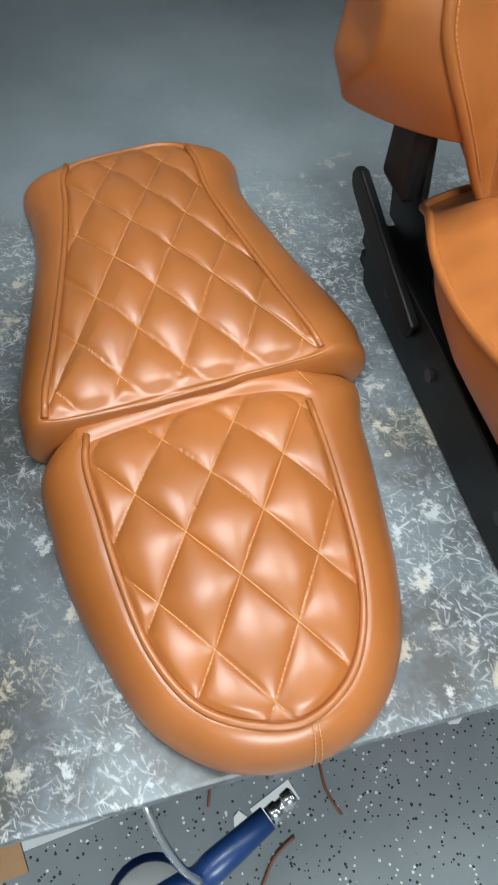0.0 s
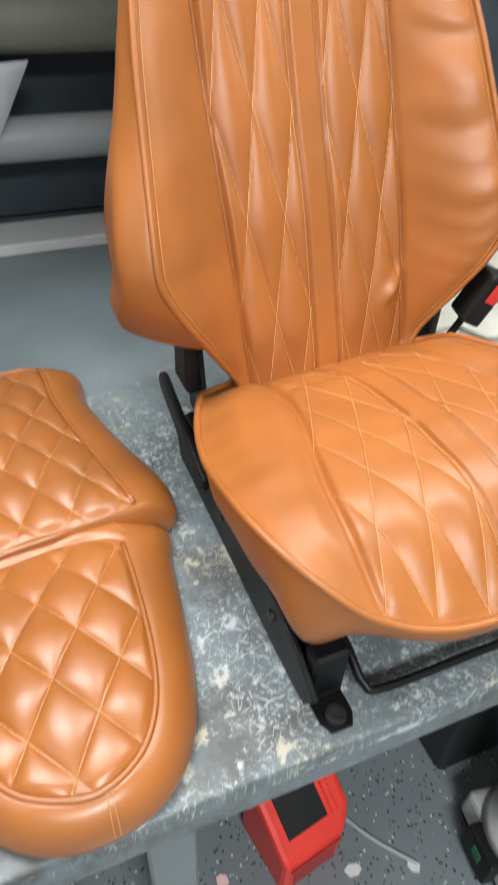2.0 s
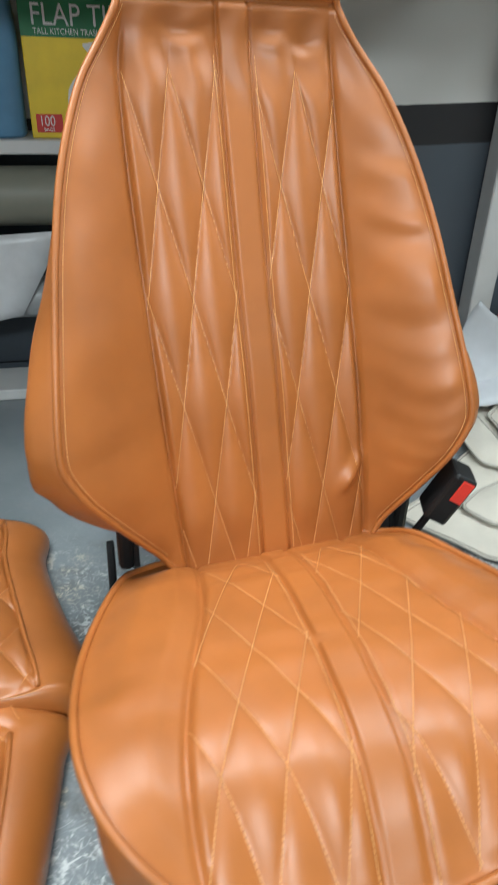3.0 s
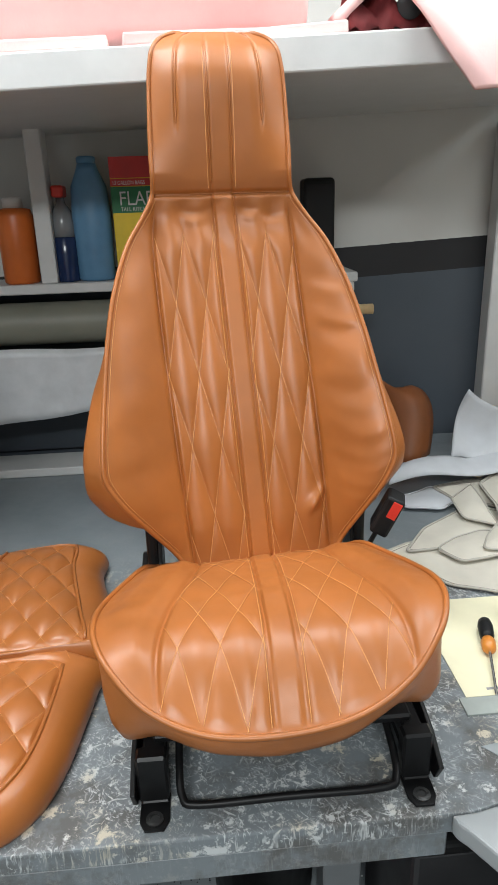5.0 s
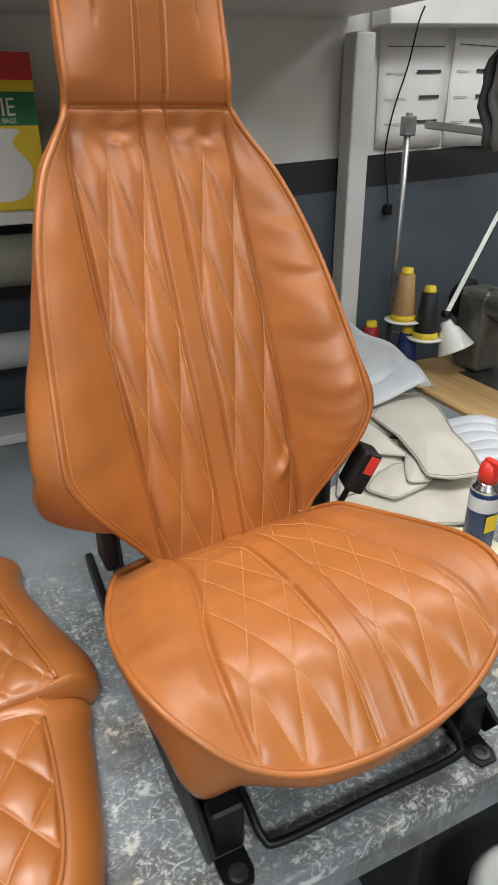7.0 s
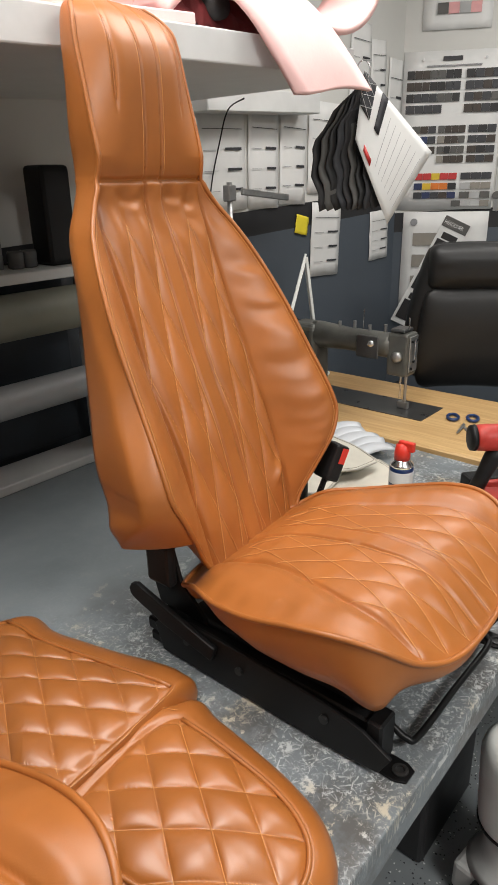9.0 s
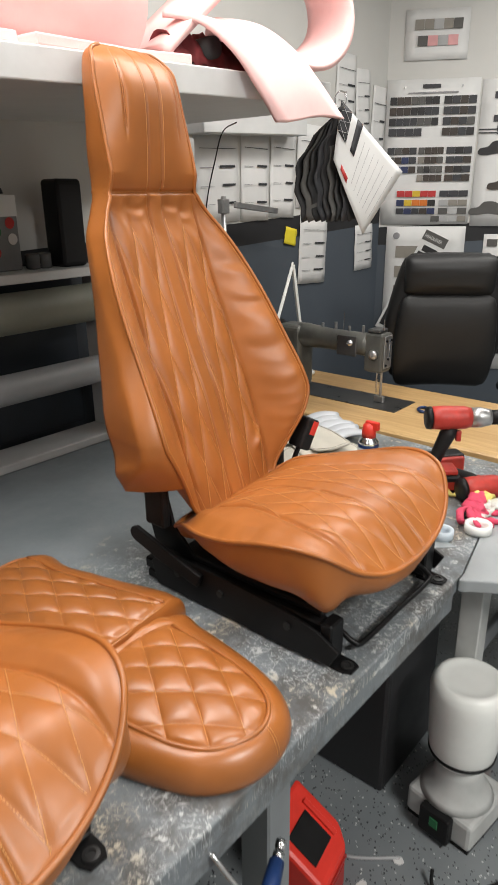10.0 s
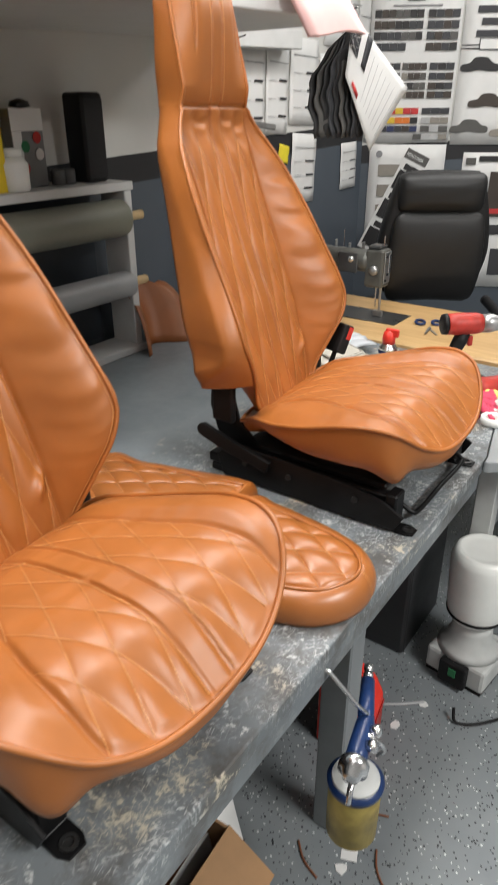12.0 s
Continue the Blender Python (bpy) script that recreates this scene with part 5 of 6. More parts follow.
mesh_part("lumbar_pad", *cushion_block(0.48, 0.46, 0.1, -0.1, 0.35, back_m @ pose(0, -0.025, 1.0, 8), 0.06), BLACK_LEATHER, chair)
mesh_part("seat", *cushion_block(0.54, 0.5, 0.12, -0.02, 0.2, back_m @ pose(0, -0.27, 0.5, 90)), BLACK_LEATHER, chair)
for s in (-1, 1):
    arm_rest = part("armrest", tube(spline([(-0.03, s * 0.3, 0.78), (-0.2, s * 0.31, 0.75), (-0.36, s * 0.3, 0.7), (-0.4, s * 0.28, 0.6), (-0.34, s * 0.26, 0.5)], 5), 0.025, 12), BLACK_PLASTIC, chair, smooth=True)
part("gas_lift", rod((-0.26, 0, 0.08), (-0.26, 0, 0.44), 0.03, 16), BLACK_METAL, chair)
for k in range(5):
    a = k * 2 * math.pi / 5
    foot = part("base_arm", rod((-0.26, 0, 0.1), (-0.26 + 0.28 * math.cos(a), 0.28 * math.sin(a), 0.07), 0.022, 10, None, 0.014), BLACK_PLASTIC, chair)
    part("caster", rod((-0.27 + 0.28 * math.cos(a), 0.28 * math.sin(a), 0.028), (-0.235 + 0.28 * math.cos(a), 0.28 * math.sin(a), 0.028), 0.027, 14), BLACK_PLASTIC, foot)

# ---- papers and charts on the walls ----
EAST = wall_m


def wall_sheet(name, label, category, x0, z0, x1, z1, m, lean=0.0, mat=None, group=""):
    """A sheet pinned flat to a wall whose frame is m; returns the thing, whose origin is the sheet's lower left."""
    ob = thing(name, label, category, (0, 0, 0), 0, group)
    ob.matrix_world = m @ pose(x0, -0.003, z0, 0, lean, 0)
    rows = [[((x1 - x0) * k / 6, -0.001 - 0.004 * abs(math.sin(k * 1.1 + i)) * (1 if 0 < i else 2), (z1 - z0) * i / 6) for k in range(7)] for i in range(7)]
    part("page", sheet(rows, 0.0006), mat or PAPER, ob, smooth=True)
    return ob


def bar(ob, x0, z0, x1, z1, mat=INK, name="print_bar"):
    return part(name, box(x0, -0.0095, z0, x1, -0.0078, z1), mat, ob)


NORTH = pose(0, 1.62, 0)
wall_notes = [(1.29, 1.545, 1.575, 1.93), (1.585, 1.55, 1.79, 1.95), (1.8, 1.56, 2.0, 1.96), (2.045, 1.21, 2.3, 1.56), (2.62, 1.23, 2.82, 1.49), (2.36, 1.98, 2.55, 2.36), (2.57, 1.96, 2.72, 2.3), (2.73, 1.78, 2.88, 2.24), (2.02, 1.6, 2.3, 2.0), (2.33, 1.58, 2.66, 1.94)]
for k, (x0, z0, x1, z1) in enumerate(wall_notes):
    w, h = x1 - x0, z1 - z0
    ob = wall_sheet("wall_note", "white paper list pinned to the painted wall", "paper note", x0, z0, x1, z1, NORTH, (-1.5, 1, 2, 3, -2, 1, -3, 2, 1, -1)[k], None, "pinned wall notes")
    bar(ob, w * 0.1, h * 0.8, w * 0.92, h * 0.806, INK)
    for q in range(3):
        bar(ob, w * (0.55 + 0.05 * (q % 2)), h * (0.2 + 0.2 * q), w * 0.9, h * (0.225 + 0.2 * q), INK)
        bar(ob, w * 0.1, h * (0.2 + 0.2 * q), w * 0.4, h * (0.205 + 0.2 * q), GREY_INK)
ob = wall_sheet("sticky_note", "small yellow sticky note on dark stripe", "sticky note", 1.92, 1.43, 2.02, 1.515, NORTH, 12, colour("yellow_note", (0.75, 0.62, 0.03), 0.6))

SWATCH = [colour("swatch_%s" % n, c, 0.6) for n, c in (("charcoal", (0.018, 0.017, 0.018)), ("slate", (0.036, 0.037, 0.042)), ("brown", (0.045, 0.034, 0.027)), ("grey", (0.085, 0.082, 0.077)), ("taupe", (0.24, 0.22, 0.19)), ("maroon", (0.09, 0.02, 0.02)), ("navy", (0.02, 0.03, 0.09)), ("orange", (0.6, 0.16, 0.02)), ("gold", (0.62, 0.42, 0.03)), ("scarlet", (0.45, 0.03, 0.03)), ("silver", (0.4, 0.4, 0.4)), ("rose", (0.7, 0.35, 0.35)))]
rng = random.Random(4)


def swatch_row(ob, x0, x1, z, h, count, choices):
    step = (x1 - x0) / count
    for k in range(count):
        part("swatch", box(x0 + k * step + 0.0008, -0.012, z, x0 + (k + 1) * step - 0.0008, -0.0078, z + h), SWATCH[choices[(k + rng.randrange(3)) % len(choices)]], ob)


W, H0, H1 = 0.525, 1.487, 2.276
chart = wall_sheet("colour_chart", "white fabric colour chart with rows of dark swatches", "colour chart", 0.005, H0, W, H1, EAST)
H = H1 - H0
dark = (0, 1, 2, 0, 1, 3)
for k, f in enumerate((0.835, 0.765, 0.695, 0.625)):
    swatch_row(chart, 0.02, 0.3 if k < 3 else 0.21, f * H, 0.04, 7 if k < 3 else 4, dark)
    swatch_row(chart, 0.325, 0.505, f * H, 0.04, 4, dark)
for k, f in enumerate((0.5, 0.435, 0.37, 0.31)):
    swatch_row(chart, 0.02, 0.19, f * H, 0.036, 4, (1, 3, 6, 2)) if k < 3 else None
    swatch_row(chart, 0.2, 0.345, f * H, 0.036, 4, (3, 4, 0, 2))
    swatch_row(chart, 0.36, 0.505, f * H, 0.036, 3, dark)
for k, f in enumerate((0.2, 0.135, 0.075)):
    swatch_row(chart, 0.09, 0.32, f * H, 0.034, 5, ((8, 9, 10, 0), (7, 6, 0, 8), (1, 6, 0, 2))[k])
    swatch_row(chart, 0.34, 0.505, f * H, 0.034, 3, ((0, 1), (10, 4), (3, 10))[k])
swatch_row(chart, 0.3, 0.505, 0.02 * H, 0.032, 4, (3, 4, 10))
bar(chart, 0.2, 0.94 * H, 0.3, 0.965 * H, INK, "title_bar")
bar(chart, 0.12, 0.905 * H, 0.4, 0.915 * H, GREY_INK, "title_bar")
for x in (0.1, 0.42):
    part("pin", lathe([(0.006, 0), (0.006, 0.004)], 12, None, aim((x, -0.008, 0.95 * H), (x, -1, 0.95 * H))), STEEL, chart)

card = wall_sheet("sample_card", "white sample card with two rows of swatches", "sample card", 0.087, 2.37, 0.434, 2.62, EAST)
swatch_row(card, 0.05, 0.31, 0.15, 0.05, 5, (3, 4, 10))
swatch_row(card, 0.07, 0.29, 0.07, 0.05, 4, (3, 10, 11))
frame_ob = wall_sheet("framed_print", "dark framed picture high on the wall", "picture", 0.66, 2.3, 1.0, 2.6, EAST, 0, SWATCH[3])

poster = wall_sheet("car_poster", "white vinyl range poster with dark car silhouettes", "poster", 0.537, 1.475, 1.12, 2.265, EAST)
for k, (x0, x1) in enumerate(((0.07, 0.25), (0.1, 0.21), (0.075, 0.23))):
    bar(poster, x0, 0.69 - 0.06 * k, x1, 0.725 - 0.06 * k, INK, "title_bar")
bar(poster, 0.0, 0.528, 0.1, 0.534, INK)
bar(poster, 0.0, 0.51, 0.1, 0.516, INK)
bar(poster, 0.1, 0.505, 0.5, 0.565, INK, "banner")
part("banner_face", box(0.105, -0.0115, 0.51, 0.495, -0.0098, 0.56), PAPER, poster)
bar(poster, 0.13, 0.535, 0.46, 0.548, INK)
bar(poster, 0.15, 0.516, 0.44, 0.526, GREY_INK)
for cx, cz, mat in ((0.12, 0.4, SWATCH[0]), (0.35, 0.38, SWATCH[0]), (0.19, 0.21, SWATCH[2]), (0.42, 0.22, SWATCH[1]), (0.1, 0.07, SWATCH[3]), (0.34, 0.05, SWATCH[4])):
    outline = spline([(-0.11, 0.0, 0), (-0.105, 0.03, 0), (-0.06, 0.04, 0), (-0.03, 0.068, 0), (0.035, 0.068, 0), (0.075, 0.04, 0), (0.11, 0.03, 0), (0.112, 0.0, 0), (0.06, -0.005, 0), (0.0, 0.002, 0), (-0.06, -0.005, 0)], 4, True)
    part("car_silhouette", prism([(p.x, p.y) for p in outline], 0, 0.0016, 0, None, pose(cx, -0.008, cz, 90, 0, 0)), mat, poster)

low = wall_sheet("fabric_card", "white fabric card with grey sample patches", "sample card", 0.05, 0.93, 0.52, 1.475, EAST)
for k in range(3):
    bar(low, 0.06, 0.36 - 0.12 * k, 0.2, 0.43 - 0.12 * k, SWATCH[4], "swatch")
part("ring_mark", lathe([(0.012, 0), (0.02, 0.0), (0.02, 0.001), (0.012, 0.001)], 20, None, aim((0.06, -0.008, 0.49), (0.06, -1, 0.49))), GREY_INK, low)
strip = thing("headliner_card", "grey headliner sample card with black patches hanging askew", "sample card")
strip.matrix_world = EAST @ pose(0.01, -0.014, 0.86, 0, 25, 0)
part("page", box(0, -0.003, 0, 0.15, 0, 0.66, 0.0005), PAPER, strip)
part("band", box(0, -0.0045, 0.6, 0.15, -0.0032, 0.66), SWATCH[3], strip, "grey title band")
for k in range(3):
    part("patch", box(0.015, -0.006, 0.03 + 0.19 * k, 0.135, -0.0032, 0.15 + 0.19 * k), SWATCH[0], strip, "black fabric patch")
    part("patch_label", box(0.03, -0.0045, 0.158 + 0.19 * k, 0.12, -0.0032, 0.195 + 0.19 * k), SWATCH[0], strip)
words("HEADLINER", 0.03, (0.008, -0.0048, 0.618), strip, PAPER, 90, 0, 0.72)
right = wall_sheet("sample_board", "white sample board with dark and coloured patches", "sample card", 0.63, 0.6, 1.1, 1.43, EAST)
for x0, z0, x1, z1, mi in ((0.1, 0.78, 0.45, 0.81, 0), (0.18, 0.45, 0.4, 0.72, 2), (0.2, 0.47, 0.4, 0.5, 9), (0.02, 0.6, 0.1, 0.7, 0), (0.08, 0.1, 0.2, 0.28, 0), (0.25, 0.08, 0.42, 0.25, 1), (0.02, 0.76, 0.08, 0.8, 3)):
    part("swatch", box(x0, -0.012 - 0.002 * (mi == 9), z0, x1, -0.0078, z1), SWATCH[mi], right)
bar(right, 0.22, 0.34, 0.42, 0.4, INK)

# ---- hanging swatches and tag ----
ring_at = Vector((1.274, 0.88, 1.972))
loop_at = Vector((1.085, 0.765, 1.945))
fan = thing("fabric_swatches", "bunch of dark wavy-edged fabric swatches hanging from shelf", "fabric swatches", ring_at, -58)
part("hook", rod((0.02, -0.1, 0.012), (0.0, 0.0, 0.028), 0.003, 8), STEEL, fan, "steel hook on shelf end")
part("ring", tube([(0.02 * math.cos(a), 0.004 * math.cos(a), 0.0 + 0.028 * math.sin(a)) for a in [k * math.pi / 10 for k in range(20)]], 0.0022, 6, True), CHROME, fan, "steel ring", True)
for k in range(9):
    foot = -0.125 + 0.02 * k
    rows = []
    for i in range(15):
        u = i / 14
        x = foot * math.sin(min(1, u * 1.5) * math.pi / 2) * (1 + 0.2 * math.sin(u * math.pi)) + 0.03 * u
        half = 0.012 + 0.012 * smoothstep(0, 0.3, u)
        rows.append([(x + half * (v / 2 - 1) + 0.006 * math.sin(u * 24 + k), -0.04 + 0.012 * k + 0.05 * (v / 4 - 0.5) + 0.008 * math.sin(u * 5 + k), -0.025 - 0.37 * u + 0.02 * (v / 4 - 0.5)) for v in range(5)])
    # Every fourth swatch is grey, painting in highlights between the dark edges
    part("swatch", sheet(rows, 0.003), (SWATCH[0], SWATCH[3], BLACK_LEATHER, SWATCH[1])[k % 4], fan, smooth=True)
tag = thing("product_tag", "white product tag with black quilted print at the top", "tag", ring_at)
corners = [(Vector(c) - loop_at) * 1.1 for c in ((1.085, 0.762, 1.945), (1.316, 0.652, 1.735), (1.183, 0.718, 1.533), (1.06, 0.768, 1.77))]
rows = []
for i in range(13):
    u = i / 12
    left, rgt = corners[0].lerp(corners[3], u), corners[1].lerp(corners[2], u)
    rows.append([tuple(left.lerp(rgt, k / 12) + Vector((-0.012, -0.012, -0.012)) * math.sin(math.pi * k / 12) * u) for k in range(13)])
rows = [[rows[k][i] for k in range(13)] for i in range(13)]
page = part("page", sheet(rows, 0.001), PAPER, tag, smooth=True)
bm = sheet([[tuple(Vector(p) + Vector((-0.0012, -0.0022, 0.0))) for p in r[0:7]] for r in rows[0:3]], 0.0006)
part("print_panel", bm, SWATCH[1], page, "grey quilted print", True)
bm = sheet([[tuple(Vector(p) + Vector((-0.0014, -0.0026, 0.0))) for p in r[0:7]] for r in rows[3:5]], 0.0005)
part("title_band", bm, INK, page, "black title band", True)
bm = sheet([[tuple(Vector(p) + Vector((-0.0014, -0.0026, 0.0))) for p in r[10:12]] for r in rows[2:5]], 0.0005)
part("red_patch", bm, RED_INK, page, "red printed patch", True)
for k in range(0, 6, 2):
    part("quilt_line", tube([tuple(Vector(rows[0][k]) + Vector((-0.0014, -0.0028, 0))), tuple(Vector(rows[2][min(k + 2, 6)]) + Vector((-0.0014, -0.0028, 0)))], 0.0007, 4), PAPER, page)
    part("quilt_line", tube([tuple(Vector(rows[2][k]) + Vector((-0.0014, -0.0028, 0))), tuple(Vector(rows[0][min(k + 2, 6)]) + Vector((-0.0014, -0.0028, 0)))], 0.0007, 4), PAPER, page)
for i in range(5, 12):
    pts = [tuple(Vector(p) + Vector((-0.0014, -0.0026, 0))) for p in rows[i][2:11]]
    part("print_bar", tube(pts, 0.00045, 4), GREY_INK, page)

# ---- pink foam on the overhead shelf ----
roll = thing("foam_roll", "large pale pink foam roll lying on overhead shelf", "foam roll", (0, 0, 0))
roll.matrix_world = SHELF_M
part("foam", lathe([(0.03, 0), (0.135, 0.002), (0.15, 0.015), (0.152, 1.2), (0.15, 2.62), (0.13, 2.638), (0.03, 2.64)], 40, None, aim((-2.25, 1.0, 0.153), (1, 1.0, 0.153))), PINK, roll, smooth=True)


def foam_strip(name, label, pts, width, thick, twist=0.0, across=None, taper=0.3):
    ob = thing(name, label, "foam")
    line = spline(pts, 8)
    rows = []
    for i, p in enumerate(line):
        t = i / (len(line) - 1)
        side = Vector(across).normalized() if across else Vector((0.25 * math.sin(twist * t), 1, 0.35 * math.sin(twist * t * 1.3))).normalized()
        rows.append([tuple(p + side * width * (k / 6 - 0.5) * (1 - taper * t) + Vector((0, 0, 0.006 * math.sin(k + 4 * t)))) for k in range(7)])
    part("foam", sheet(rows, thick), PINK, ob, smooth=True)
    return ob


foam_strip("foam_sheet", "curled pink foam sheet looping over shelf edge", [(0.45, 0.98, 2.005), (0.6, 0.96, 2.13), (0.78, 0.94, 2.26), (0.98, 0.9, 2.31), (1.12, 0.86, 2.25), (1.12, 0.84, 2.14), (1.0, 0.83, 2.06), (0.84, 0.84, 2.06), (0.66, 0.88, 2.09)], 0.22, 0.022, 0.8)
foam_strip("foam_tongue", "pink foam tongue hanging down over white shelf", [(0.58, 0.92, 2.11), (0.64, 0.83, 2.085), (0.7, 0.76, 2.02), (0.765, 0.72, 1.94), (0.835, 0.7, 1.868)], 0.19, 0.014, 0.0, (1, -0.12, 0.08), -0.5)
for x, y, rz in ((0.16, 0.85, 6), (0.3, 0.86, -8), (-0.2, 0.84, 3)):
    slab = thing("foam_slab", "thin pink foam offcut at shelf edge", "foam", rz=0, group="foam offcuts")
    slab.matrix_world = SHELF_M @ pose(x, y, 0.001, 0, 0, rz)
    part("foam", box(-0.17, -0.045, 0, 0.16, 0.05, 0.024, 0.004, None, None, 2), PINK, slab)

bundle = thing("fabric_bundle", "dark red fabric bundle pushed under the foam", "fabric", (0.62, 0.93, 1.98))
rows = [[(-0.15 + 0.3 * u / 24, -0.06 + 0.14 * v / 12, 0.012 + 0.085 * math.sin(math.pi * v / 12) ** 0.6 * (0.8 + 0.25 * math.sin(u * 0.9 + v * 0.4)) + 0.008 * math.sin(u * 1.7 + v)) for v in range(13)] for u in range(25)]
part("fabric", sheet(rows, 0.004), colour("dark_red_cloth", (0.16, 0.02, 0.022), 0.75, 0, 0.25, 30, 0.3), bundle, smooth=True)
# Black rod end stands in for the dark hole in the folded cloth
part("dark_roll", rod((-0.02, -0.075, 0.06), (0.0, 0.06, 0.062), 0.028, 20), BLACK_LEATHER, bundle, "black rod end standing in for a dark hollow", True)
navy = thing("navy_roll", "short navy vinyl roll at the shelf end", "vinyl roll", (1.11, 0.95, 1.998))
part("vinyl", lathe([(0.006, 0), (0.03, 0.001), (0.031, 0.09), (0.03, 0.102), (0.012, 0.103), (0.01, 0.09)], 28), colour("navy_vinyl", (0.012, 0.018, 0.06), 0.45), navy, smooth=True)

# ---- things on the rack shelf ----
SZ = SHELF_Z + 0.0005


def bottle(name, label, category, place, profile, mat, cap=None, cap_mat=None, squash=1.0):
    ob = thing(name, label, category, place)
    bm = lathe(profile, 28)
    for v in bm.verts:
        v.co.y *= squash
    body = part("body", bm, mat, ob, smooth=True)
    if cap:
        part("cap", lathe(cap, 20), cap_mat, ob, smooth=True)
    return ob


bottle("orange_canister", "orange plastic canister with printed label", "canister", (-0.435, 1.47, SZ), [(0.05, 0), (0.055, 0.006), (0.056, 0.2), (0.05, 0.22), (0.03, 0.225)], colour("orange_print", (0.55, 0.13, 0.02), 0.4), [(0.03, 0.2255), (0.03, 0.25), (0.026, 0.255)], MILKY)
spray = bottle("spray_bottle", "clear spray bottle half full of dark blue liquid", "spray bottle", (-0.29, 1.47, SZ), [(0.036, 0), (0.039, 0.006), (0.04, 0.13), (0.036, 0.135)], colour("dark_blue_liquid", (0.015, 0.03, 0.09), 0.2), None, None)
part("upper_body", lathe([(0.0365, 0.1355), (0.039, 0.17), (0.03, 0.21), (0.014, 0.235), (0.013, 0.25)], 24), colour("cloudy_bottle_plastic", (0.2, 0.21, 0.22), 0.2), spray, "cloudy clear upper half", True)
part("trigger_head", box(-0.018, -0.045, 0.2505, 0.018, 0.025, 0.285, 0.007, None, None, 2), RED_PLASTIC, spray, "red trigger head")
bottle("blue_jug", "light blue plastic jug without a label", "jug", (-0.2, 1.47, SZ), [(0.05, 0), (0.058, 0.008), (0.06, 0.2), (0.055, 0.28), (0.035, 0.325), (0.028, 0.345)], colour("light_blue_plastic", (0.12, 0.26, 0.42), 0.35), [(0.028, 0.3455), (0.03, 0.36), (0.024, 0.365)], colour("light_blue_cap", (0.12, 0.26, 0.42), 0.35), 0.75)

bags = thing("bag_box", "yellow and green carton of kitchen bags", "carton", (-0.13, 1.44, SZ))
bx, bh = 0.26, 0.36
part("carton", box(0, 0, 0, bx, 0.11, bh, 0.002), YELLOW, bags)
part("green_band", box(0, -0.0012, 0.2, bx, -0.0004, 0.275), GREEN, bags, "green printed band")
part("red_top", box(0, -0.0012, 0.3, bx, -0.0004, bh), RED_INK, bags, "dark red printed top")
part("red_band", box(0, -0.0012, 0.277, 0.12, -0.0004, 0.298), RED_INK, bags, "red printed flash")
part("count_patch", box(0.012, -0.0012, 0.012, 0.07, -0.0004, 0.05), RED_INK, bags, "red count patch")
part("bag_picture", prism([(p.x, p.y) for p in spline([(0.1, 0.03, 0), (0.2, 0.03, 0), (0.23, 0.1, 0), (0.19, 0.16, 0), (0.21, 0.19, 0), (0.13, 0.19, 0), (0.14, 0.16, 0), (0.09, 0.1, 0)], 4, True)], 0, 0.001, 0, None, pose(0, -0.0003, 0, 90, 0, 0)), PAPER, bags, "white printed shape")
words("FLAP TIE", 0.058, (0.022, -0.0016, 0.222), bags, PAPER, 90, 0, 0.86)
words("TALL KITCHEN TRASH BAGS", 0.0165, (0.026, -0.0016, 0.205), bags, PAPER, 90, 0, 0.86)
words("13 GALLON BAGS", 0.0165, (0.006, -0.0016, 0.281), bags, PAPER, 90, 0, 0.75)
words("100", 0.03, (0.018, -0.0016, 0.026), bags, PAPER, 90, 0, 0.8)
words("BAGS", 0.011, (0.027, -0.0016, 0.0145), bags, PAPER, 90, 0, 0.9)
speaker = thing("black_speaker", "tall matte black speaker box on white shelf", "speaker", (0.515, 1.5, SZ))
part("cabinet", box(-0.05, -0.05, 0, 0.05, 0.05, 0.285, 0.014, None, None, 3), BLACK_PLASTIC, speaker)
part("grille", box(-0.042, -0.0525, 0.015, 0.042, -0.0505, 0.265, 0.0008), colour("black_grille_cloth", (0.01, 0.01, 0.011), 0.8, 0, 0.2, 200, 0.5), speaker)
pack = thing("blister_pack", "grey and white parts pack with round stickers", "packet", (0.27, 1.52, SZ), 8)
part("carton", box(-0.07, -0.02, 0, 0.07, 0.02, 0.235, 0.003), colour("grey_carton_print", (0.2, 0.2, 0.2), 0.5), pack)
part("white_top", box(-0.07, -0.0212, 0.17, 0.07, -0.0204, 0.235), PAPER, pack, "white printed top")
part("white_corner", box(-0.07, -0.0222, 0.09, -0.03, -0.0214, 0.169), PAPER, pack, "white printed patch")
for dx, dz, mat in ((0.035, 0.15, RED_INK), (0.04, 0.1, PAPER), (-0.03, 0.06, RED_INK), (-0.02, 0.125, GREEN)):
    part("sticker", lathe([(0.018, 0), (0.018, 0.0012)], 16, None, aim((dx, -0.0225, dz), (dx, -1, dz))), mat, pack)
part("rag", lathe([(0.005, 0), (0.035, 0.004), (0.03, 0.02), (0.006, 0.028)], 12, None, pose(0.0, 0, 0.2355)), BLACK_LEATHER, pack, "crumpled black scrap", True)
for k, x in enumerate((0.375, 0.42)):
    jar = thing("glass_jar", "small clear glass jar on white shelf", "jar", (x, 1.5, SZ), 0, "small glass jars")
    part("glass", lathe([(0.02, 0), (0.024, 0.003), (0.025, 0.045), (0.023, 0.05), (0.021, 0.048), (0.021, 0.006), (0.002, 0.005)], 20), colour("smoky_jar", (0.1, 0.1, 0.1), 0.12), jar, smooth=True)
tub = thing("white_tub", "white plastic tub at shelf front", "tub", (0.165, 1.455, SZ))
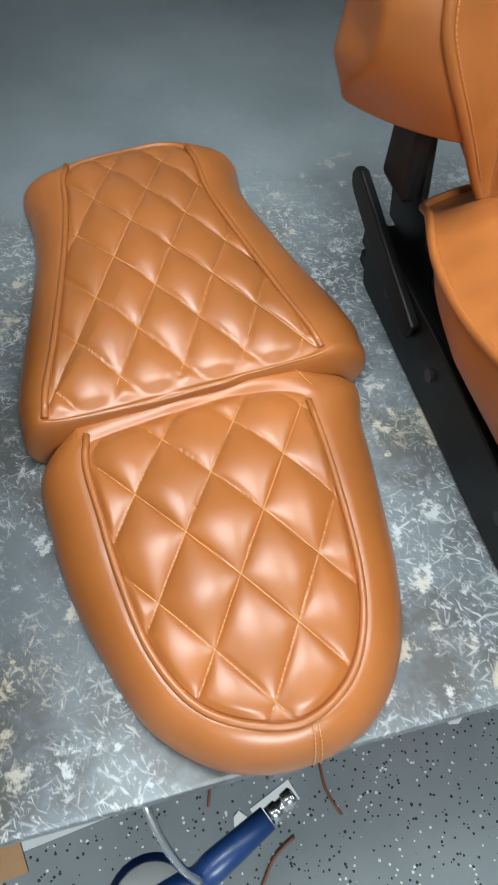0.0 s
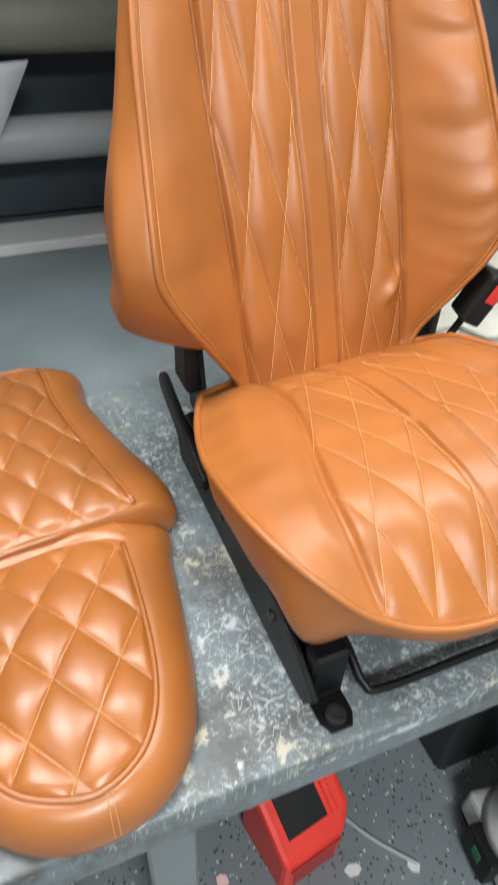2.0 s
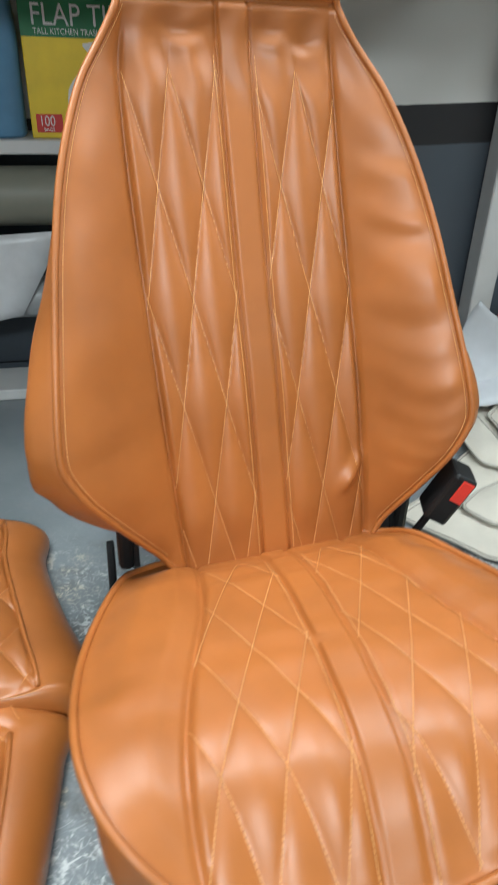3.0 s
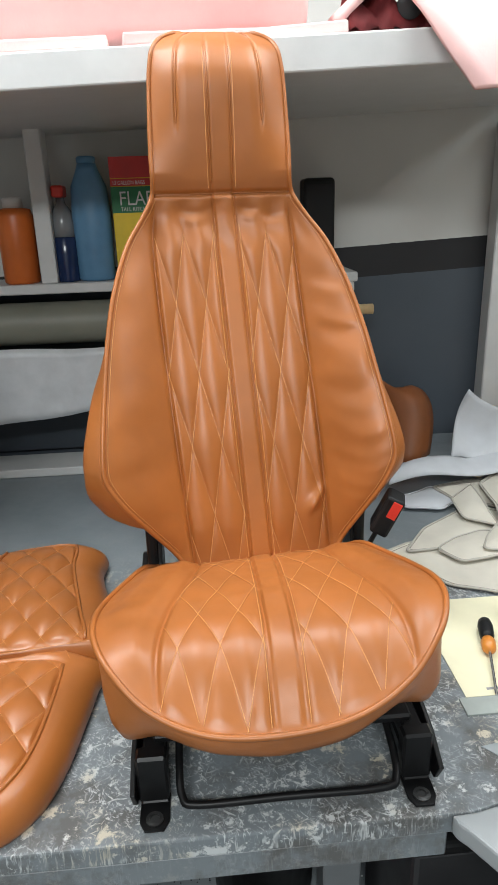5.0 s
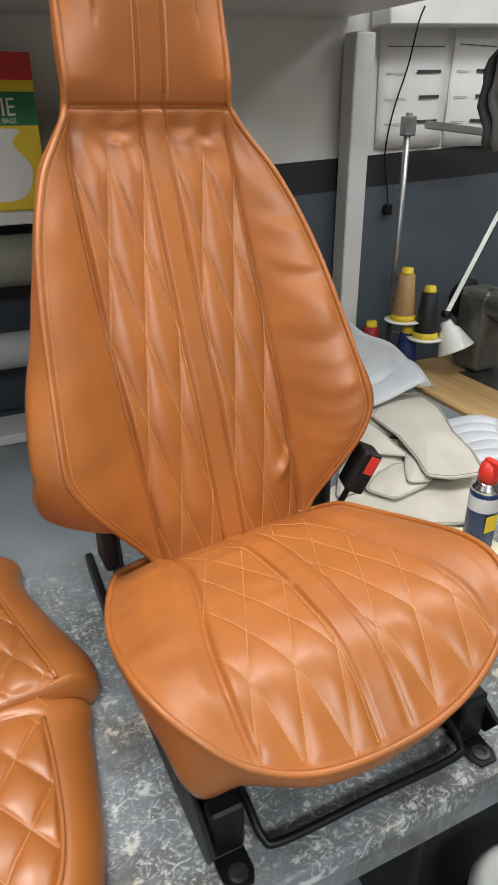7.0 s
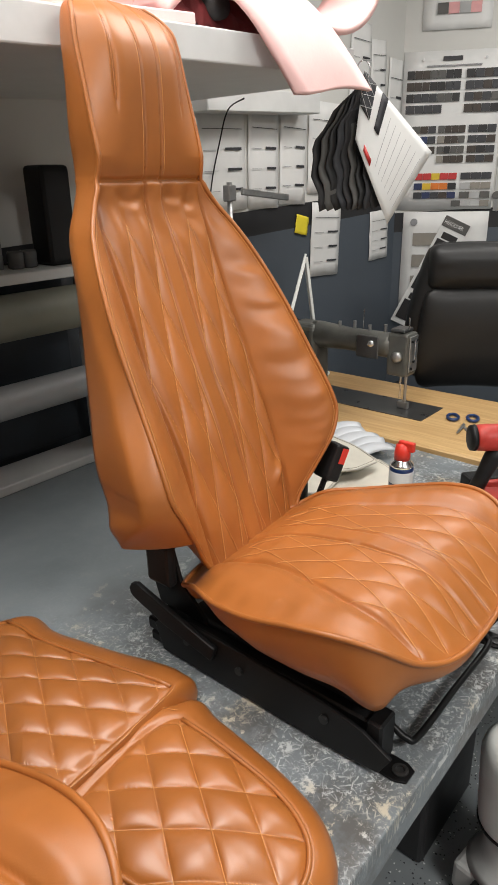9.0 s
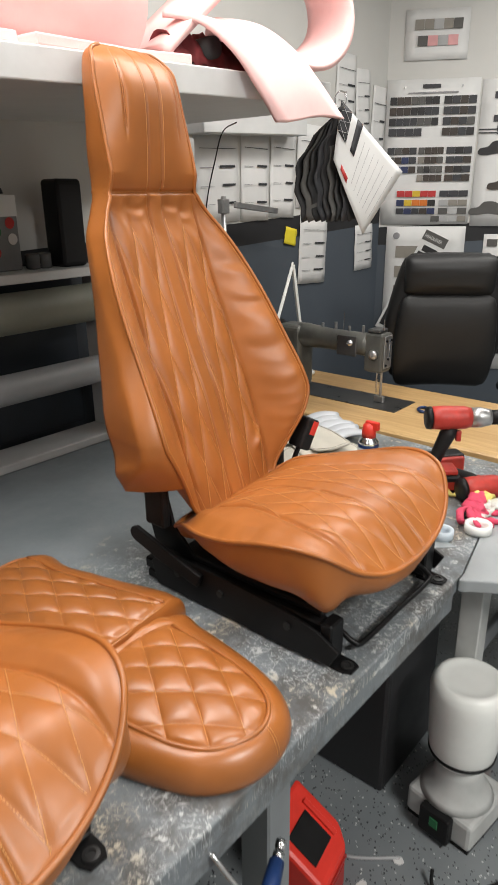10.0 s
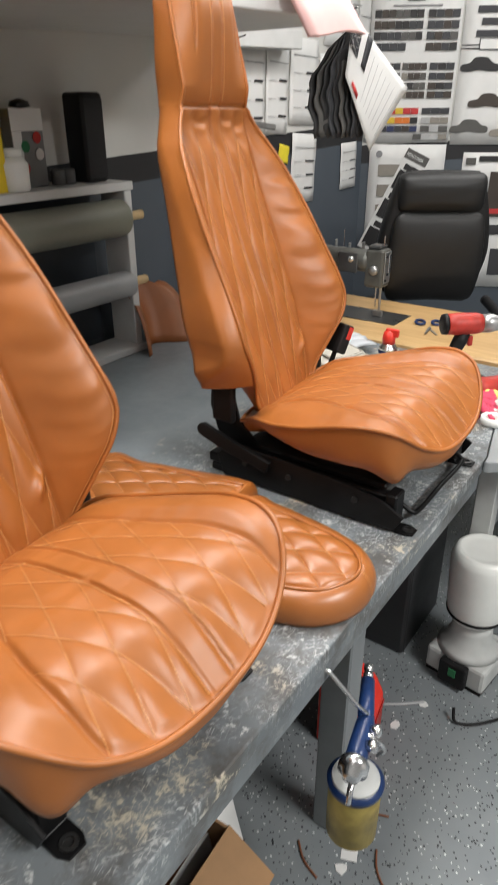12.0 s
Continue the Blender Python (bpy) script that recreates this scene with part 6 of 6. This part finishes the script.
part("body", lathe([(0.04, 0), (0.045, 0.004), (0.047, 0.08), (0.03, 0.1)], 24), MILKY, tub, smooth=True)
part("lid", lathe([(0.03, 0.1005), (0.031, 0.12), (0.025, 0.125)], 20), MILKY, tub, smooth=True)
drape = thing("hanging_film", "white plastic film hanging over lower fabric roll", "plastic film", (0, 0, 0))
rows = [[(-1.5 + 1.42 * u / 20 - 0.12 * v / 8 * (u / 20), 1.372 - 0.006 * math.sin(u * 1.1) - 0.012 * (v / 8), 1.24 - 0.2 * v / 8 - 0.16 * (1 - u / 20) * v / 8 + 0.004 * math.sin(u)) for v in range(9)] for u in range(21)]
part("film", sheet(rows, 0.0015), colour("white_film", (0.6, 0.62, 0.64), 0.35), drape, smooth=True)

cord = thing("electric_cable", "thin black electric cord hanging down the wall", "cord")
part("cable", tube(spline([(1.2, 1.3, 1.925), (1.34, 1.5, 1.91), (1.38, 1.585, 1.8), (1.345, 1.6, 1.66), (1.33, 1.605, 1.53), (1.355, 1.606, 1.4), (1.36, 1.606, 1.36)], 8), 0.0028, 6), BLACK_PLASTIC, cord, smooth=True)
part("plug", box(1.345, 1.592, 1.325, 1.375, 1.615, 1.362, 0.004), BLACK_PLASTIC, cord)

# ---- below the bench ----
CASE_RED = colour("bright_red_plastic", (0.75, 0.04, 0.025), 0.35)
case = thing("red_tool_case", "red plastic tool case with black window", "tool case", (0.088, 0.128, 0), 10)
shell = prism([(-0.09, -0.08), (0.05, -0.08), (0.085, -0.045), (0.085, 0.08), (-0.09, 0.08)], 0.0, 0.245, 0.012)
for v in shell.verts:
    if v.co.z > 0.15:
        v.co.z -= 0.11 * (0.08 - v.co.y) / 0.16
part("shell", shell, CASE_RED, case)
slope = pose(-0.012, -0.008, 0.1855, 34.5)
part("window", box(-0.05, -0.045, 0.0, 0.042, 0.045, 0.004, 0.001, None, slope), BLACK_PLASTIC, case, "black window")
part("ridge", box(0.052, -0.05, 0.0, 0.066, 0.06, 0.008, 0.002, None, slope), CASE_RED, case)
part("rim", box(-0.075, -0.084, 0.1, 0.045, -0.0805, 0.112, 0.001), colour("dark_red_plastic", (0.35, 0.02, 0.015), 0.4), case)
part("label_panel", box(-0.065, -0.083, 0.02, 0.035, -0.0805, 0.09, 0.001), colour("dark_red_label", (0.35, 0.02, 0.015), 0.4), case)

gun = thing("spray_gun", "blue spray gun with chrome fittings hanging from hook", "spray gun", (-0.44, -0.12, 0.625), 14)
part("body", lathe([(0.016, 0), (0.02, 0.01), (0.018, 0.08), (0.014, 0.1)], 20, None, aim((-0.03, 0, 0.0), (1, 0, 0.05))), BLUE_PAINT, gun, smooth=True)
part("grip", lathe([(0.014, 0), (0.016, 0.03), (0.013, 0.1)], 16, None, aim((0.05, 0.0, 0.005), (0.17, 0.02, 0.02))), BLUE_PAINT, gun, smooth=True)
air = part("air_fitting", lathe([(0.01, 0), (0.01, 0.012), (0.0075, 0.013), (0.0075, 0.02), (0.0095, 0.021), (0.0095, 0.032), (0.006, 0.034)], 14, None, aim((0.15, 0.0165, 0.0175), (0.2, 0.026, 0.024))), CHROME, gun, smooth=True)
part("air_cap", lathe([(0.024, 0), (0.027, 0.004), (0.027, 0.02), (0.019, 0.022), (0.015, 0.036), (0.006, 0.038)], 24, None, aim((-0.03, 0, 0.0), (-1, 0, -0.05))), CHROME, gun, smooth=True)
for k in range(2):
    part("knob", lathe([(0.011, 0), (0.012, 0.014), (0.008, 0.018)], 14, None, aim((0.0 + 0.035 * k, -0.016, 0.012), (0.0 + 0.035 * k, -1, 0.4))), CHROME, gun, smooth=True)
part("trigger", tube(spline([(0.02, -0.01, 0.015), (0.03, -0.035, -0.01), (0.05, -0.04, -0.05), (0.065, -0.03, -0.085)], 5), 0.005, 8), CHROME, gun, smooth=True)
part("fluid_tube", rod((-0.005, 0, -0.016), (-0.005, 0, -0.075), 0.01, 14), CHROME, gun)
part("yoke", tube(spline([(-0.06, 0, -0.075), (-0.05, 0, -0.05), (0.0, 0, -0.045), (0.04, 0, -0.05), (0.05, 0, -0.075)], 5), 0.006, 8), CHROME, gun, smooth=True)
cup = part("cup", lathe([(0.044, -0.23), (0.049, -0.225), (0.05, -0.1), (0.049, -0.095)], 28), colour("paint_stained_cup", (0.3, 0.23, 0.06), 0.5, 0.2, 0.6, 14), gun, "yellow-stained metal cup", True)
part("cup_lid", lathe([(0.053, -0.0945), (0.054, -0.084), (0.042, -0.077), (0.012, -0.0755)], 28), BLUE_PAINT, cup, "blue cup lid", True)
part("lid_top", lathe([(0.046, -0.0795), (0.044, -0.0745), (0.012, -0.0735)], 28), CAST, cup, "grey metal lid top", True)
part("hanger", tube(spline([(0.06, 0.0, 0.022), (0.05, 0.02, 0.05), (0.045, 0.05, 0.09), (0.045, 0.08, 0.12), (0.045, 0.0905, 0.1)], 5), 0.0045, 8), CHROME, gun, "steel hook", True)

dust = thing("jar_machine", "white plastic jar upside down on grey metal pedestal", "dispenser", (0.52, -0.072, 0), -8)
part("base", prism([(-0.09, -0.1), (0.11, -0.1), (0.11, 0.1), (-0.09, 0.1)], 0.012, 0.1, 0.012), CAST, dust)
part("plinth", box(-0.085, -0.095, 0, 0.105, 0.095, 0.0115, 0.001), BLACK_PLASTIC, dust, "black rubber plinth")
part("neck", lathe([(0.1, 0.1005), (0.088, 0.115), (0.07, 0.14), (0.064, 0.18), (0.064, 0.222)], 28), CAST, dust, smooth=True)
part("jar", lathe([(0.066, 0.2225), (0.078, 0.228), (0.086, 0.245), (0.091, 0.28), (0.099, 0.42), (0.1, 0.448), (0.096, 0.466), (0.086, 0.478), (0.076, 0.481), (0.07, 0.477), (0.05, 0.474)], 40), MILKY, dust, "milky white plastic jar", True)
part("jar_strap", lathe([(0.0865, 0.243), (0.0895, 0.244), (0.0905, 0.252), (0.0885, 0.253)], 36), BLACK_PLASTIC, dust, "black strap", True)
switch = part("switch_box", box(-0.12, -0.05, 0.015, -0.0905, 0.04, 0.1, 0.006, None, None, 2), BLACK_PLASTIC, dust, "black switch box")
part("button", box(-0.1235, -0.02, 0.055, -0.1205, 0.005, 0.085, 0.001), GREEN, switch, "green rocker switch")
cable = thing("power_cord", "black power cord trailing over the floor", "cord")
part("cable", tube(spline([(0.3, -0.11, 0.04), (0.28, -0.13, 0.006), (0.33, -0.2, 0.006), (0.45, -0.27, 0.006), (0.7, -0.3, 0.006)], 8), 0.005, 8), BLACK_PLASTIC, cable, smooth=True)
cable = thing("power_cord", "pale grey cord lying on the floor under bench", "cord")
part("cable", tube(spline([(0.3, -0.02, 0.005), (0.22, 0.08, 0.005), (0.16, 0.22, 0.005), (0.17, 0.4, 0.005), (0.1, 0.6, 0.005)], 8), 0.0045, 8), SILVER, cable, smooth=True)

crate = thing("cardboard_box", "open brown cardboard box under the bench", "cardboard box", (-0.86, 0.2, 0), 4)
for x0, y0, x1, y1 in ((-0.24, -0.17, 0.24, -0.164), (-0.24, 0.164, 0.24, 0.17), (-0.24, -0.1635, -0.234, 0.1635), (0.234, -0.1635, 0.24, 0.1635)):
    part("side", box(x0, y0, 0.004, x1, y1, 0.46), CARD, crate)
part("bottom", box(-0.24, -0.17, 0, 0.24, 0.17, 0.0035), CARD, crate)
part("flap", box(-0.24, -0.12, -0.003, 0.24, -0.0, 0.003, 0, None, pose(0, -0.165, 0.462, 35)), CARD, crate)
board = thing("foam_board", "white foam board leaning behind the spray gun", "foam board", (-0.5, 0.02, 0), 6)
part("sheet", box(-0.3, 0, 0, -0.02, 0.012, 0.42, 0.001, None, pose(0, 0, 0, -12)), PAPER, board)
bin_ob = thing("black_bin", "black plastic bin standing under the bench", "bin", (0.2, 0.5, 0))
part("body", lathe([(0.12, 0), (0.125, 0.005), (0.15, 0.42), (0.155, 0.43), (0.145, 0.43), (0.12, 0.02)], 28), BLACK_PLASTIC, bin_ob, smooth=True)
# Made-up box that blackens the too bright floor behind the jar machine
trunk = thing("dark_storage_box", "dark grey box added to darken the space under the bench", "storage box", (0.61, 0.28, 0))
part("body", box(-0.16, -0.16, 0, 0.16, 0.16, 0.52, 0.012, None, None, 2), colour("dark_grey_plastic", (0.025, 0.025, 0.027), 0.5), trunk)
part("lid", box(-0.17, -0.17, 0.5205, 0.17, 0.17, 0.55, 0.008, None, None, 2), BLACK_PLASTIC, trunk)
# Black filler that keeps the far space below the bench dark
machine_box = thing("dark_storage_box", "black box added to keep the deep underside dark", "storage box", (-0.35, 0.85, 0))
part("body", box(-0.5, -0.2, 0, 0.5, 0.2, 0.5, 0.012, None, None, 2), BLACK_PLASTIC, machine_box)

rng = random.Random(11)


def floor_scrap(x, y, r, mat, label):
    ob = thing("floor_scrap", label, "scrap", (x, y, 0.0005), rng.uniform(0, 360), "scraps on the floor")
    pts = [(r * rng.uniform(0.6, 1.1) * math.cos(a), r * rng.uniform(0.5, 0.9) * math.sin(a)) for a in [k * 2 * math.pi / 6 for k in range(6)]]
    part("piece", prism(pts, 0, 0.003), mat, ob)


for x, y, r in ((0.17, 0.02, 0.022), (0.29, -0.02, 0.018), (-0.07, 0.03, 0.014), (0.42, -0.35, 0.015), (-0.3, -0.05, 0.02)):
    floor_scrap(x, y, r, PAPER, "small white scrap lying on the floor")
floor_scrap(-0.09, 0.1, 0.02, PINK, "small pink foam scrap lying on the floor")
strip_card = thing("paper_strip", "pale paper strip lying on the floor", "paper", (-0.23, -0.04, 0.0005), 20)
part("sheet", box(-0.045, -0.02, 0, 0.045, 0.02, 0.002), PAPER, strip_card)
for x, y, a in ((-0.12, -0.04, 100), (-0.25, -0.13, 40), (-0.33, 0.03, 60)):
    s = thing("leather_strip", "thin brown leather strip on the floor", "scrap", (x, y, 0.0005), a, "leather strips on the floor")
    part("strip", tube(spline([(-0.05, 0, 0.003), (0, 0.008, 0.004), (0.05, -0.004, 0.003)], 5), 0.0028, 6), leather_material("brown_strip", (0.2, 0.07, 0.03), 0.6), s, smooth=True)
